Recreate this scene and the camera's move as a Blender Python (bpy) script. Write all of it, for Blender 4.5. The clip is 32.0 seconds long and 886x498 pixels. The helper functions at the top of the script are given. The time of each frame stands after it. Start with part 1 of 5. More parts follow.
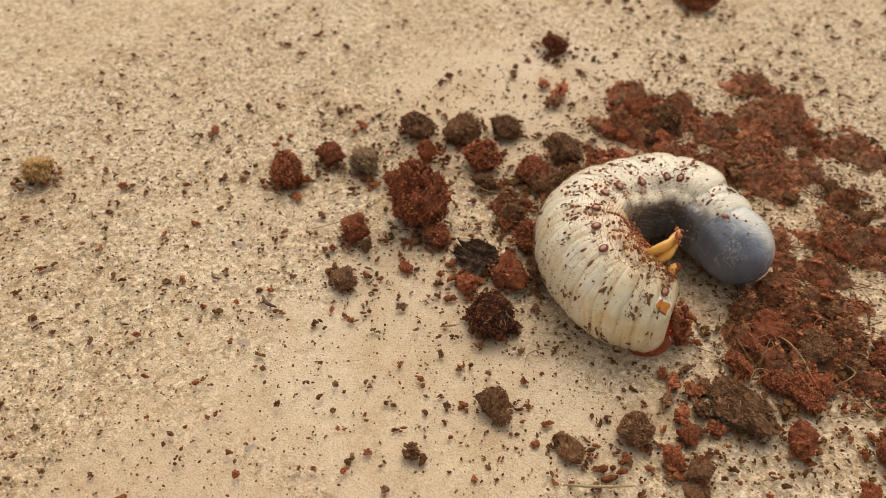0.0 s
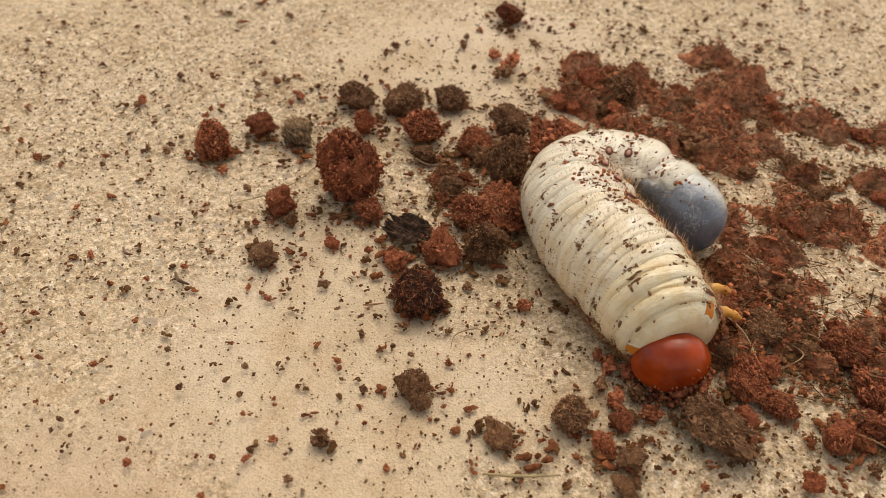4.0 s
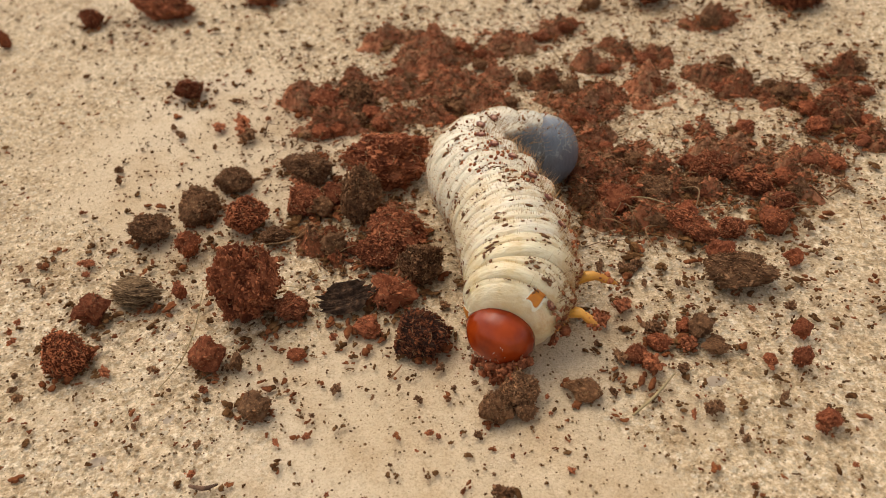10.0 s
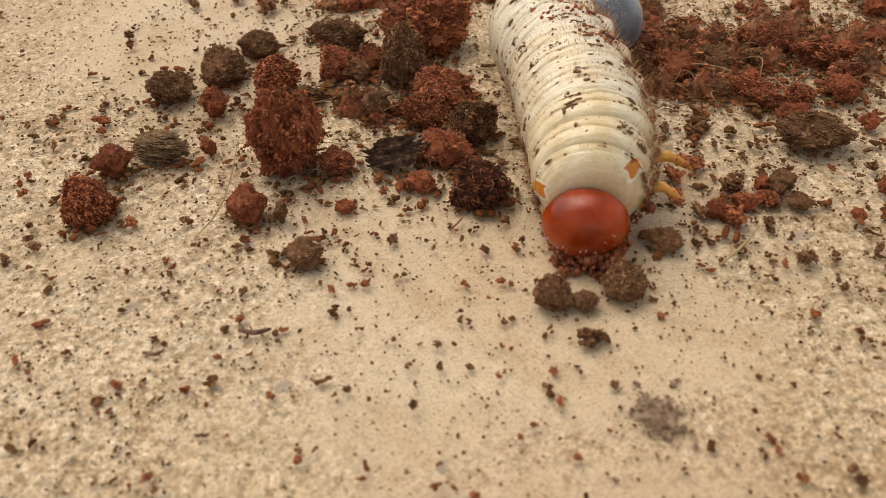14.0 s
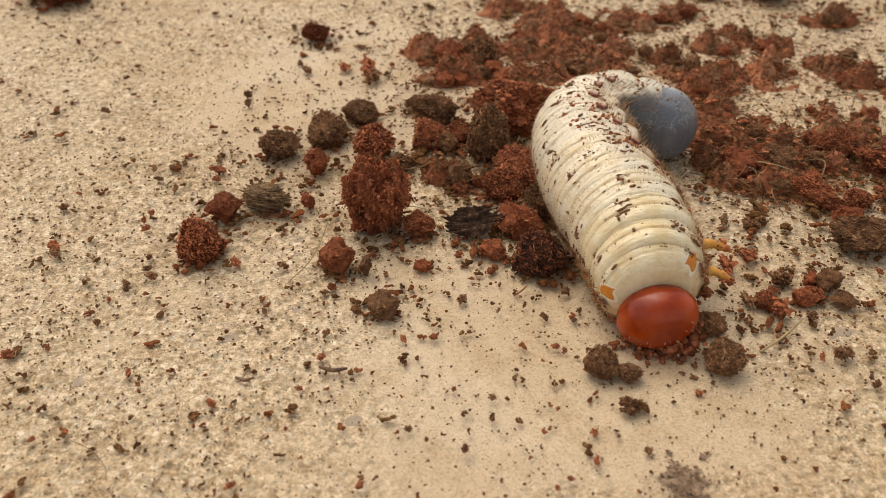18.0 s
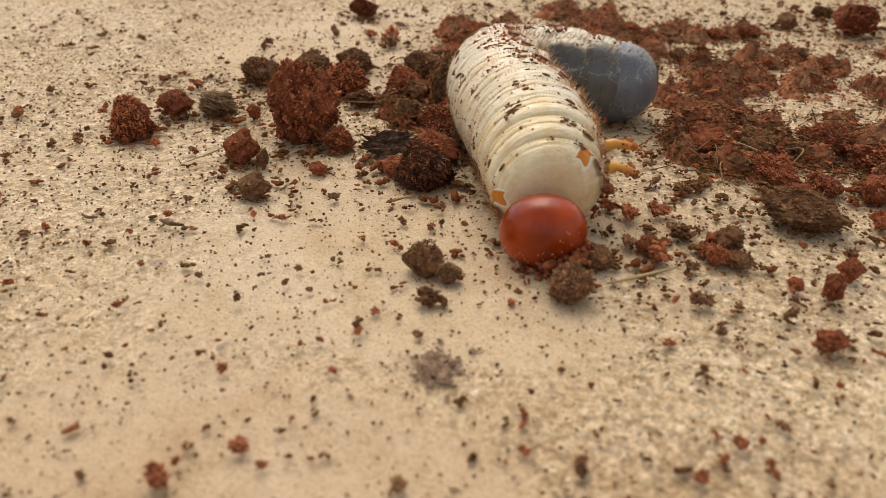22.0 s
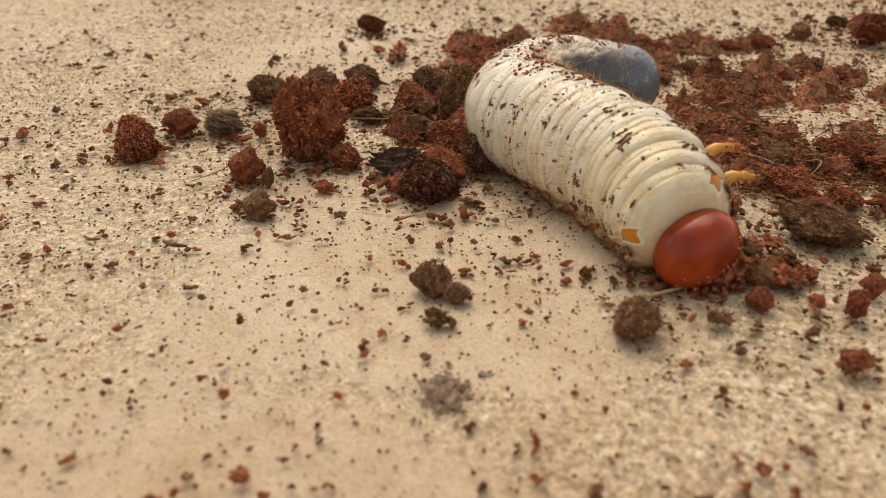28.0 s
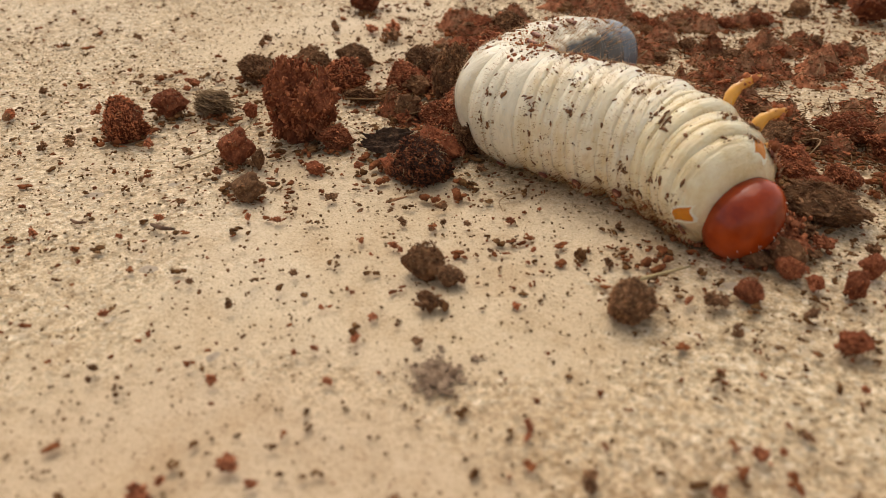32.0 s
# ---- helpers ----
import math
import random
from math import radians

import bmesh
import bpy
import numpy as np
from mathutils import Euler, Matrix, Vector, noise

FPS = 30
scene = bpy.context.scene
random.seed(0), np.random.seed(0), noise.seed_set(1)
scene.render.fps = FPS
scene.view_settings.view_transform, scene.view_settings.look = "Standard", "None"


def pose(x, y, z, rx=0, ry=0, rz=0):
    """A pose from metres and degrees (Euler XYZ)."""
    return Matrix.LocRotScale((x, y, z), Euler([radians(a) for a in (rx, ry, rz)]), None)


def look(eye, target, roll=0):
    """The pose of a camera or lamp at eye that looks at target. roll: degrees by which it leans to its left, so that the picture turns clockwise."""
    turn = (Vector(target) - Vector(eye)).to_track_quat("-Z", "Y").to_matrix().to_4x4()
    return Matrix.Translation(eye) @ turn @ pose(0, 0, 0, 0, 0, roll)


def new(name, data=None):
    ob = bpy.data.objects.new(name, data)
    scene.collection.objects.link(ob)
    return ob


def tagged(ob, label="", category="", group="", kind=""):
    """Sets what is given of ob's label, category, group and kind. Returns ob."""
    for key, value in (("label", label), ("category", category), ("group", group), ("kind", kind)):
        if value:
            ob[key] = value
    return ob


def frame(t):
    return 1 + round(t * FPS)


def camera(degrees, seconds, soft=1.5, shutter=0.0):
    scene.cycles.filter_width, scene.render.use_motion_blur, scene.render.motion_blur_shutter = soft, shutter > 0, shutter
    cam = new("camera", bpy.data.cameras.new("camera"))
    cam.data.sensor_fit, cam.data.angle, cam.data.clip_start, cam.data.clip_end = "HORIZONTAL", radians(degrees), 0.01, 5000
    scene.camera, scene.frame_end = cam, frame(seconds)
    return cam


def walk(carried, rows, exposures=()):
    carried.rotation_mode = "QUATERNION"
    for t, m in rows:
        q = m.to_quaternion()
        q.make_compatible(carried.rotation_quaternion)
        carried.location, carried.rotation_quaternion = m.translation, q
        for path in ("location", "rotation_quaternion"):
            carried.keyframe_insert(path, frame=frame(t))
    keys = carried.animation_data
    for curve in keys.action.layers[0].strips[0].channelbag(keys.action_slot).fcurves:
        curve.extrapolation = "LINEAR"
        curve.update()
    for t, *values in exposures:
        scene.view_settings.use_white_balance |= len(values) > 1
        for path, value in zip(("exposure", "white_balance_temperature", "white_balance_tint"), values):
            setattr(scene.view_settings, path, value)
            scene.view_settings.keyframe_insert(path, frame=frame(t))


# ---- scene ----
CM = 0.01
SECONDS = 32.0

# ---- camera: seconds, eye, the place on the floor it looks at, roll; in centimetres ----
PATH = [
    (0, (7.342, -5.776, 12.822), (-2.764, 5.325, 0), 2.86),
    (0.5, (7.016, -5.653, 12.764), (-3.019, 5.362, 0), 2.79),
    (1, (7.140, -5.263, 12.594), (-2.706, 5.560, 0), 3.01),
    (1.5, (8.334, -4.583, 12.244), (-1.305, 5.938, 0), 2.79),
    (2, (8.743, -4.263, 12.379), (-1.157, 6.470, 0), 2.00),
    (2.5, (8.407, -3.973, 12.412), (-1.646, 6.699, 0), 1.39),
    (4.5, (7.266, -4.785, 11.121), (-1.053, 4.629, 0), 3.63),
    (5, (6.076, -5.225, 8.458), (-0.285, 1.869, 0), 2.50),
    (5.5, (5.499, -5.057, 7.940), (-0.718, 1.843, 0), 1.57),
    (6, (5.856, -4.736, 9.102), (-0.854, 3.563, 0), 2.51),
    (6.5, (7.712, -5.041, 8.453), (1.769, 3.020, 0), 0.40),
    (7, (8.693, -4.155, 8.569), (2.426, 5.237, 0), -0.56),
    (7.5, (7.693, -4.879, 8.636), (1.069, 5.560, 0), 0.27),
    (8, (5.595, -5.655, 10.064), (-1.321, 6.911, 0), 2.18),
    (8.5, (5.303, -6.242, 12.229), (-0.449, 10.261, 0), 3.22),
    (9, (3.503, -6.910, 12.650), (-0.003, 9.096, 0), 0.54),
    (9.5, (1.661, -7.213, 12.289), (0.029, 7.951, 0), -2.63),
    (10, (0.553, -7.167, 11.655), (-0.046, 7.115, 0), -5.48),
    (10.5, (0.943, -6.682, 10.664), (0.988, 6.172, 0), -7.05),
    (11, (0.060, -6.397, 9.395), (0.226, 4.956, 0), -7.85),
    (11.5, (-0.569, -5.737, 9.052), (-0.309, 5.016, 0), -6.93),
    (12, (-0.833, -5.319, 9.750), (-0.568, 6.237, 0), -6.61),
    (12.5, (-1.100, -4.986, 9.904), (-0.733, 6.552, 0), -5.29),
    (13, (-0.628, -5.454, 10.111), (-0.350, 6.271, 0), -4.25),
    (13.5, (-0.663, -6.779, 9.302), (-0.498, 3.907, 0), -3.44),
    (14, (-1.438, -7.561, 9.218), (-1.216, 3.081, 0), -2.09),
    (14.5, (-1.289, -7.975, 10.143), (-1.103, 4.000, 0), -1.38),
    (16.5, (-1.044, -8.814, 10.011), (-1.788, 4.191, 0), -0.61),
    (17, (-0.917, -8.749, 10.209), (-1.870, 4.620, 0), -0.67),
    (17.5, (-1.148, -8.728, 10.335), (-2.302, 4.881, 0), -0.78),
    (18, (-1.243, -8.726, 10.324), (-2.505, 4.878, 0), -0.85),
    (18.5, (-0.759, -8.673, 10.112), (-2.133, 4.696, 0), -0.85),
    (19, (0.413, -8.685, 9.436), (-1.043, 3.954, 0), -0.28),
    (19.5, (1.518, -8.524, 8.124), (-0.534, 2.381, 0), -0.01),
    (20, (1.544, -8.556, 7.865), (-1.565, 1.922, 0), -0.72),
    (20.5, (1.477, -9.204, 6.841), (-1.998, 0.768, 0), 0.58),
    (21, (3.164, -8.928, 6.850), (-0.640, 1.458, 0), 1.03),
    (21.5, (3.801, -9.126, 6.891), (-0.495, 1.973, 0), 0.76),
    (22, (4.785, -8.804, 6.849), (0.400, 2.421, 0), 0.69),
    (22.5, (4.742, -8.743, 6.848), (0.208, 2.635, 0), 0.51),
    (23, (4.680, -8.519, 6.724), (0.126, 2.677, 0), 0.21),
    (23.5, (4.732, -8.552, 6.746), (0.050, 2.753, 0), -0.22),
    (24, (4.766, -8.554, 6.754), (0.006, 2.912, 0), -0.35),
    (24.5, (4.786, -8.658, 6.847), (-0.046, 3.029, 0), -0.28),
    (25, (4.805, -8.694, 6.864), (-0.088, 3.066, 0), -0.38),
    (25.5, (4.746, -8.491, 6.766), (-0.035, 2.989, 0), -0.43),
    (27.5, (4.749, -8.479, 6.754), (0.013, 2.972, 0), -0.45),
    (28, (4.735, -8.463, 6.732), (0.043, 2.942, 0), -0.41),
    (28.5, (4.728, -8.424, 6.726), (0.090, 2.902, 0), -0.42),
    (29, (4.715, -8.404, 6.726), (0.145, 2.846, 0), -0.32),
    (29.5, (4.747, -8.397, 6.717), (0.174, 2.791, 0), -0.51),
    (30, (4.756, -8.404, 6.705), (0.196, 2.751, 0), -0.59),
    (30.5, (4.756, -8.396, 6.712), (0.222, 2.724, 0), -0.61),
    (31, (4.743, -8.442, 6.716), (0.224, 2.698, 0), -0.42),
    (31.5, (4.702, -8.298, 6.651), (0.290, 2.565, 0), -0.47),
    (32, (4.733, -8.239, 6.619), (0.364, 2.452, 0), -0.59),
]
cam = camera(53.80, SECONDS, soft=0.45)
cam.data.dof.use_dof, cam.data.dof.focus_distance, cam.data.dof.aperture_fstop = True, 0.165, 27.0
walk(cam, [(t, look(Vector(eye) * CM, Vector(target) * CM, roll)) for t, eye, target, roll in PATH],
     exposures=[(0.0, 0.0, 7250, 10), (32.0, 0.0, 7250, 10)])

# ---- light: a bright hazy sky and a soft high sun ----
SUN_UP, SUN_AZ = radians(58), radians(-35)
world = bpy.data.worlds.new("sky")
scene.world = world
world.use_nodes = True
wn = world.node_tree.nodes
sky = wn.new("ShaderNodeTexSky")
sky.sky_type = "NISHITA"
sky.sun_disc = False
sky.sun_elevation, sky.sun_rotation = SUN_UP, SUN_AZ
sky.dust_density, sky.air_density = 3.0, 1.0
haze = wn.new("ShaderNodeHueSaturation")
haze.inputs["Saturation"].default_value = 0.38
world.node_tree.links.new(sky.outputs["Color"], haze.inputs["Color"])
world.node_tree.links.new(haze.outputs["Color"], wn["Background"].inputs["Color"])
wn["Background"].inputs["Strength"].default_value = 0.19
sun = new("sun", bpy.data.lights.new("sun", "SUN"))
sun.data.energy, sun.data.angle, sun.data.color = 0.8, radians(60), (1.0, 0.91, 0.78)
sun.matrix_world = look((math.sin(SUN_AZ) * math.cos(SUN_UP), math.cos(SUN_AZ) * math.cos(SUN_UP), math.sin(SUN_UP)), (0, 0, 0))


# ---- materials ----
def material(name, roughness=0.9):
    m = bpy.data.materials.new(name)
    m.use_nodes = True
    b = m.node_tree.nodes["Principled BSDF"]
    b.inputs["Roughness"].default_value = roughness
    return m, m.node_tree.nodes, m.node_tree.links, b


def noise_node(n, l, scale, detail=4.0, rough=0.6, source="Object"):
    c = n.new("ShaderNodeTexCoord")
    t = n.new("ShaderNodeTexNoise")
    t.inputs["Scale"].default_value, t.inputs["Detail"].default_value, t.inputs["Roughness"].default_value = scale, detail, rough
    l.new(c.outputs[source], t.inputs["Vector"])
    return t


def ramp(n, l, source, stops):
    r = n.new("ShaderNodeValToRGB")
    while len(r.color_ramp.elements) < len(stops):
        r.color_ramp.elements.new(0.5)
    for e, (at, col) in zip(r.color_ramp.elements, stops):
        e.position, e.color = at, (*col, 1)
    l.new(source, r.inputs["Fac"])
    return r


def mix(n, l, fac, a, b, how="MIX"):
    m = n.new("ShaderNodeMix")
    m.data_type, m.blend_type = "RGBA", how
    for sock, v in ((m.inputs[0], fac), (m.inputs[6], a), (m.inputs[7], b)):
        if isinstance(v, (int, float)):
            sock.default_value = v
        elif isinstance(v, tuple):
            sock.default_value = (*v, 1)
        else:
            l.new(v, sock)
    return m.outputs[2]


def bump(n, l, b, height, strength, distance, before=None):
    k = n.new("ShaderNodeBump")
    k.inputs["Strength"].default_value, k.inputs["Distance"].default_value = strength, distance
    l.new(height, k.inputs["Height"])
    if before:
        l.new(before.outputs[0], k.inputs["Normal"])
    l.new(k.outputs[0], b.inputs["Normal"])
    return k


def voronoi(n, l, scale):
    c = n.new("ShaderNodeTexCoord")
    v = n.new("ShaderNodeTexVoronoi")
    v.inputs["Scale"].default_value = scale
    l.new(c.outputs["Object"], v.inputs["Vector"])
    return v


def spot(n, l, x, y, rx, ry):
    """1 in the middle of an oval place on the floor, falling to 0 at its rim."""
    c = n.new("ShaderNodeTexCoord")
    m = n.new("ShaderNodeMapping")
    m.vector_type = "TEXTURE"
    m.inputs["Location"].default_value = (x * CM, y * CM, 0)
    m.inputs["Scale"].default_value = (rx * CM, ry * CM, 1)
    l.new(c.outputs["Object"], m.inputs["Vector"])
    g = n.new("ShaderNodeTexGradient")
    g.gradient_type = "SPHERICAL"
    l.new(m.outputs[0], g.inputs["Vector"])
    return g.outputs["Fac"]


def calc(n, l, how, a, b):
    k = n.new("ShaderNodeMath")
    k.operation = how
    for sock, v in zip(k.inputs, (a, b)):
        if isinstance(v, (int, float)):
            sock.default_value = v
        else:
            l.new(v, sock)
    return k.outputs[0]


def concrete():
    """Cement skin, cream and smooth, worn off in places down to the sand and grit of the mix."""
    m, n, l, b = material("worn_concrete", 0.8)
    broad = noise_node(n, l, 16, 4, 0.6)
    cream = ramp(n, l, broad.outputs["Fac"], [(0.33, (0.585, 0.430, 0.265)), (0.50, (0.66, 0.510, 0.340)), (0.68, (0.73, 0.587, 0.425))])
    rubbed = noise_node(n, l, 34, 6, 0.65)
    whole = calc(n, l, "MAXIMUM", spot(n, l, -0.3, 1.8, 5.0, 4.2), spot(n, l, -5.5, 11.5, 5.0, 5.0))
    whole = calc(n, l, "MAXIMUM", whole, spot(n, l, 0.2, -3.2, 4.6, 3.4))
    sandy = calc(n, l, "SUBTRACT", calc(n, l, "ADD", rubbed.outputs["Fac"], 0.12), calc(n, l, "MULTIPLY", whole, 0.55))
    worn = ramp(n, l, sandy, [(0.42, (0.15, 0.15, 0.15)), (0.58, (1, 1, 1))])
    grain, grit, chip = voronoi(n, l, 2700), voronoi(n, l, 1150), voronoi(n, l, 520)
    sand = ramp(n, l, grain.outputs["Color"], [(0.15, (0.28, 0.17, 0.075)), (0.38, (0.56, 0.39, 0.20)), (0.62, (0.76, 0.57, 0.34)), (0.85, (0.98, 0.82, 0.58))])
    col = mix(n, l, calc(n, l, "MULTIPLY", worn.outputs["Color"], 0.38), cream.outputs["Color"], sand.outputs["Color"])
    # single darker grains of two sizes, mostly where the skin is gone
    for v, at, dark, share in ((grit, 0.60, (0.36, 0.235, 0.115), 0.55), (chip, 0.66, (0.42, 0.31, 0.19), 0.5)):
        pick = ramp(n, l, v.outputs["Color"], [(at, (0, 0, 0)), (at + 0.03, (1, 1, 1))])
        edge = ramp(n, l, v.outputs["Distance"], [(0.36, (1, 1, 1)), (0.52, (0, 0, 0))])
        f = calc(n, l, "MULTIPLY", calc(n, l, "MULTIPLY", pick.outputs["Color"], edge.outputs["Color"]), calc(n, l, "MULTIPLY", worn.outputs["Color"], share))
        col = mix(n, l, f, col, dark)
    # flat faces of the coarse sand, tan, olive, grey and pale
    wobble = n.new("ShaderNodeTexNoise")
    wobble.inputs["Scale"].default_value = 900
    place = n.new("ShaderNodeTexCoord")
    l.new(place.outputs["Object"], wobble.inputs["Vector"])
    bent = n.new("ShaderNodeVectorMath")
    bent.operation = "MULTIPLY_ADD"
    bent.inputs[1].default_value = (0.0014, 0.0014, 0.0)
    l.new(wobble.outputs["Color"], bent.inputs[0])
    l.new(place.outputs["Object"], bent.inputs[2])
    for scale, share in ((640, 0.75), (1300, 0.70)):
        face = n.new("ShaderNodeTexVoronoi")
        face.inputs["Scale"].default_value = scale
        l.new(bent.outputs[0], face.inputs["Vector"])
        tint = ramp(n, l, face.outputs["Color"], [(0.10, (0.24, 0.18, 0.105)), (0.30, (0.42, 0.33, 0.205)), (0.48, (0.55, 0.47, 0.36)), (0.64, (0.74, 0.58, 0.38)), (0.85, (0.92, 0.80, 0.62))])
        rim = ramp(n, l, face.outputs["Distance"], [(0.30, (1, 1, 1)), (0.50, (0, 0, 0))])
        f = calc(n, l, "MULTIPLY", calc(n, l, "MULTIPLY", rim.outputs["Color"], worn.outputs["Color"]), share)
        col = mix(n, l, f, col, tint.outputs["Color"])
    fine = noise_node(n, l, 2400, 4, 0.7)
    dots = ramp(n, l, fine.outputs["Fac"], [(0.36, (0.52, 0.43, 0.33)), (0.50, (1, 1, 1))])
    col = mix(n, l, 0.55, col, dots.outputs["Color"], "MULTIPLY")
    sandy_spots = noise_node(n, l, 700, 5, 0.72)
    olive = ramp(n, l, sandy_spots.outputs["Fac"], [(0.38, (0.50, 0.42, 0.30)), (0.47, (0.80, 0.74, 0.66)), (0.53, (1, 1, 1)), (0.66, (1.12, 1.10, 1.06))])
    col = mix(n, l, calc(n, l, "MULTIPLY", worn.outputs["Color"], 0.8), col, mix(n, l, 1.0, col, olive.outputs["Color"], "MULTIPLY"))
    stain = noise_node(n, l, 75, 5, 0.65)
    dust = ramp(n, l, stain.outputs["Fac"], [(0.34, (0.70, 0.58, 0.43)), (0.50, (1, 1, 1))])
    col = mix(n, l, 0.45, col, dust.outputs["Color"], "MULTIPLY")
    # an ochre stretch, darker towards its middle
    ochre = ramp(n, l, calc(n, l, "ADD", spot(n, l, 3.2, -4.6, 11.0, 6.6), calc(n, l, "MULTIPLY", calc(n, l, "SUBTRACT", broad.outputs["Fac"], 0.5), 0.5)), [(0.17, (0, 0, 0)), (0.55, (1, 1, 1))])
    col = mix(n, l, calc(n, l, "MULTIPLY", ochre.outputs["Color"], 0.8), col, mix(n, l, 1.0, col, (0.82, 0.74, 0.66), "MULTIPLY"))
    l.new(col, b.inputs["Base Color"])
    k = bump(n, l, b, fine.outputs["Fac"], 0.35, 0.0002)
    k = bump(n, l, b, grain.outputs["Distance"], 0.5, 0.0003, k)
    bump(n, l, b, rubbed.outputs["Fac"], 0.5, 0.0015, k)
    return m


def soil(name, dark, mid, light, scale=1.0, other=None):
    """Moist soil; other: the three tones of a second soil that is mixed in by the centimetre."""
    m, n, l, b = material(name, 0.95)
    b.inputs["Specular IOR Level"].default_value = 0.08
    info = n.new("ShaderNodeObjectInfo")
    isle = n.new("ShaderNodeNewGeometry")
    t = n.new("ShaderNodeTexNoise")
    t.inputs["Scale"].default_value, t.inputs["Detail"].default_value, t.inputs["Roughness"].default_value = 3.0 * scale, 6, 0.7
    tc = n.new("ShaderNodeTexCoord")
    l.new(tc.outputs["Object"], t.inputs["Vector"])
    r = ramp(n, l, t.outputs["Fac"], [(0.30, dark), (0.52, mid), (0.74, light)])
    tone = r.outputs["Color"]
    if other:
        second = ramp(n, l, t.outputs["Fac"], [(0.30, other[0]), (0.52, other[1]), (0.74, other[2])])
        where = ramp(n, l, noise_node(n, l, 130, 4, 0.65).outputs["Fac"], [(0.46, (0, 0, 0)), (0.58, (1, 1, 1))])
        tone = mix(n, l, where.outputs["Color"], tone, second.outputs["Color"])
    v = n.new("ShaderNodeMath")
    v.operation = "ADD"
    l.new(info.outputs["Random"], v.inputs[0])
    l.new(isle.outputs["Random Per Island"], v.inputs[1])
    half = n.new("ShaderNodeMath")
    half.operation = "MULTIPLY"
    half.inputs[1].default_value = 0.5
    l.new(v.outputs[0], half.inputs[0])
    shade = ramp(n, l, half.outputs[0], [(0.12, (0.52, 0.47, 0.43)), (0.5, (1, 1, 1)), (0.88, (1.3, 1.22, 1.12))])
    l.new(mix(n, l, 1.0, tone, shade.outputs["Color"], "MULTIPLY"), b.inputs["Base Color"])
    g = n.new("ShaderNodeTexNoise")
    g.inputs["Scale"].default_value, g.inputs["Detail"].default_value, g.inputs["Roughness"].default_value = 14.0 * scale, 4, 0.75
    l.new(tc.outputs["Object"], g.inputs["Vector"])
    k = bump(n, l, b, g.outputs["Fac"], 0.6, 0.00010)
    bump(n, l, b, t.outputs["Fac"], 0.6, 0.00025, k)
    return m


def plain(name, colour, roughness, second=None, scale=400, coat=0.0):
    m, n, l, b = material(name, roughness)
    t = noise_node(n, l, scale, 4, 0.6)
    two = second or tuple(v * 0.7 for v in colour)
    r = ramp(n, l, t.outputs["Fac"], [(0.35, two), (0.62, colour)])
    l.new(r.outputs["Color"], b.inputs["Base Color"])
    b.inputs["Coat Weight"].default_value = coat
    bump(n, l, b, t.outputs["Fac"], 0.2, 0.0003)
    return m


def wrinkles(n, l, fine, wide):
    """Fine folds that run round the body."""
    c = n.new("ShaderNodeTexCoord")
    m = n.new("ShaderNodeMapping")
    m.inputs["Scale"].default_value = (fine, wide, wide)
    l.new(c.outputs["Object"], m.inputs["Vector"])
    t = n.new("ShaderNodeTexNoise")
    t.inputs["Scale"].default_value, t.inputs["Detail"].default_value, t.inputs["Roughness"].default_value = 1.0, 4, 0.6
    l.new(m.outputs[0], t.inputs["Vector"])
    return t


def skin(name, colour, second, wet=0.28, under=(1.0, 0.72, 0.42), weight=0.22):
    m, n, l, b = material(name, wet)
    t = noise_node(n, l, 170, 4, 0.6)
    r = ramp(n, l, t.outputs["Fac"], [(0.34, second), (0.58, colour)])
    smear = noise_node(n, l, 150, 6, 0.68)
    where = ramp(n, l, smear.outputs["Fac"], [(0.56, (0, 0, 0)), (0.68, (0.40, 0.40, 0.40)), (0.80, (0.65, 0.65, 0.65))])
    stained = mix(n, l, where.outputs["Color"], r.outputs["Color"], (0.56, 0.33, 0.10))
    c = n.new("ShaderNodeTexCoord")
    s = n.new("ShaderNodeSeparateXYZ")
    l.new(c.outputs["Object"], s.inputs[0])
    flank = n.new("ShaderNodeMapRange")
    flank.inputs["From Min"].default_value, flank.inputs["From Max"].default_value = 0.0045, -0.0035
    l.new(s.outputs["Z"], flank.inputs["Value"])
    soaked = ramp(n, l, noise_node(n, l, 330, 5, 0.7).outputs["Fac"], [(0.44, (0, 0, 0)), (0.66, (0.8, 0.8, 0.8))])
    stained = mix(n, l, calc(n, l, "MULTIPLY", flank.outputs[0], soaked.outputs["Color"]), stained, (0.55, 0.24, 0.06))
    fold = wrinkles(n, l, 1100, 300)
    milky = ramp(n, l, fold.outputs["Fac"], [(0.36, (0.80, 0.66, 0.42)), (0.50, (1, 1, 1))])
    l.new(mix(n, l, 0.32, stained, milky.outputs["Color"], "MULTIPLY"), b.inputs["Base Color"])
    b.inputs["Subsurface Weight"].default_value = weight
    b.inputs["Subsurface Radius"].default_value = under
    b.inputs["Subsurface Scale"].default_value = 0.0020
    b.inputs["Coat Weight"].default_value, b.inputs["Coat Roughness"].default_value = 0.35, 0.18
    k = bump(n, l, b, fold.outputs["Fac"], 0.65, 0.0006)
    bump(n, l, b, t.outputs["Fac"], 0.3, 0.0010, k)
    return m


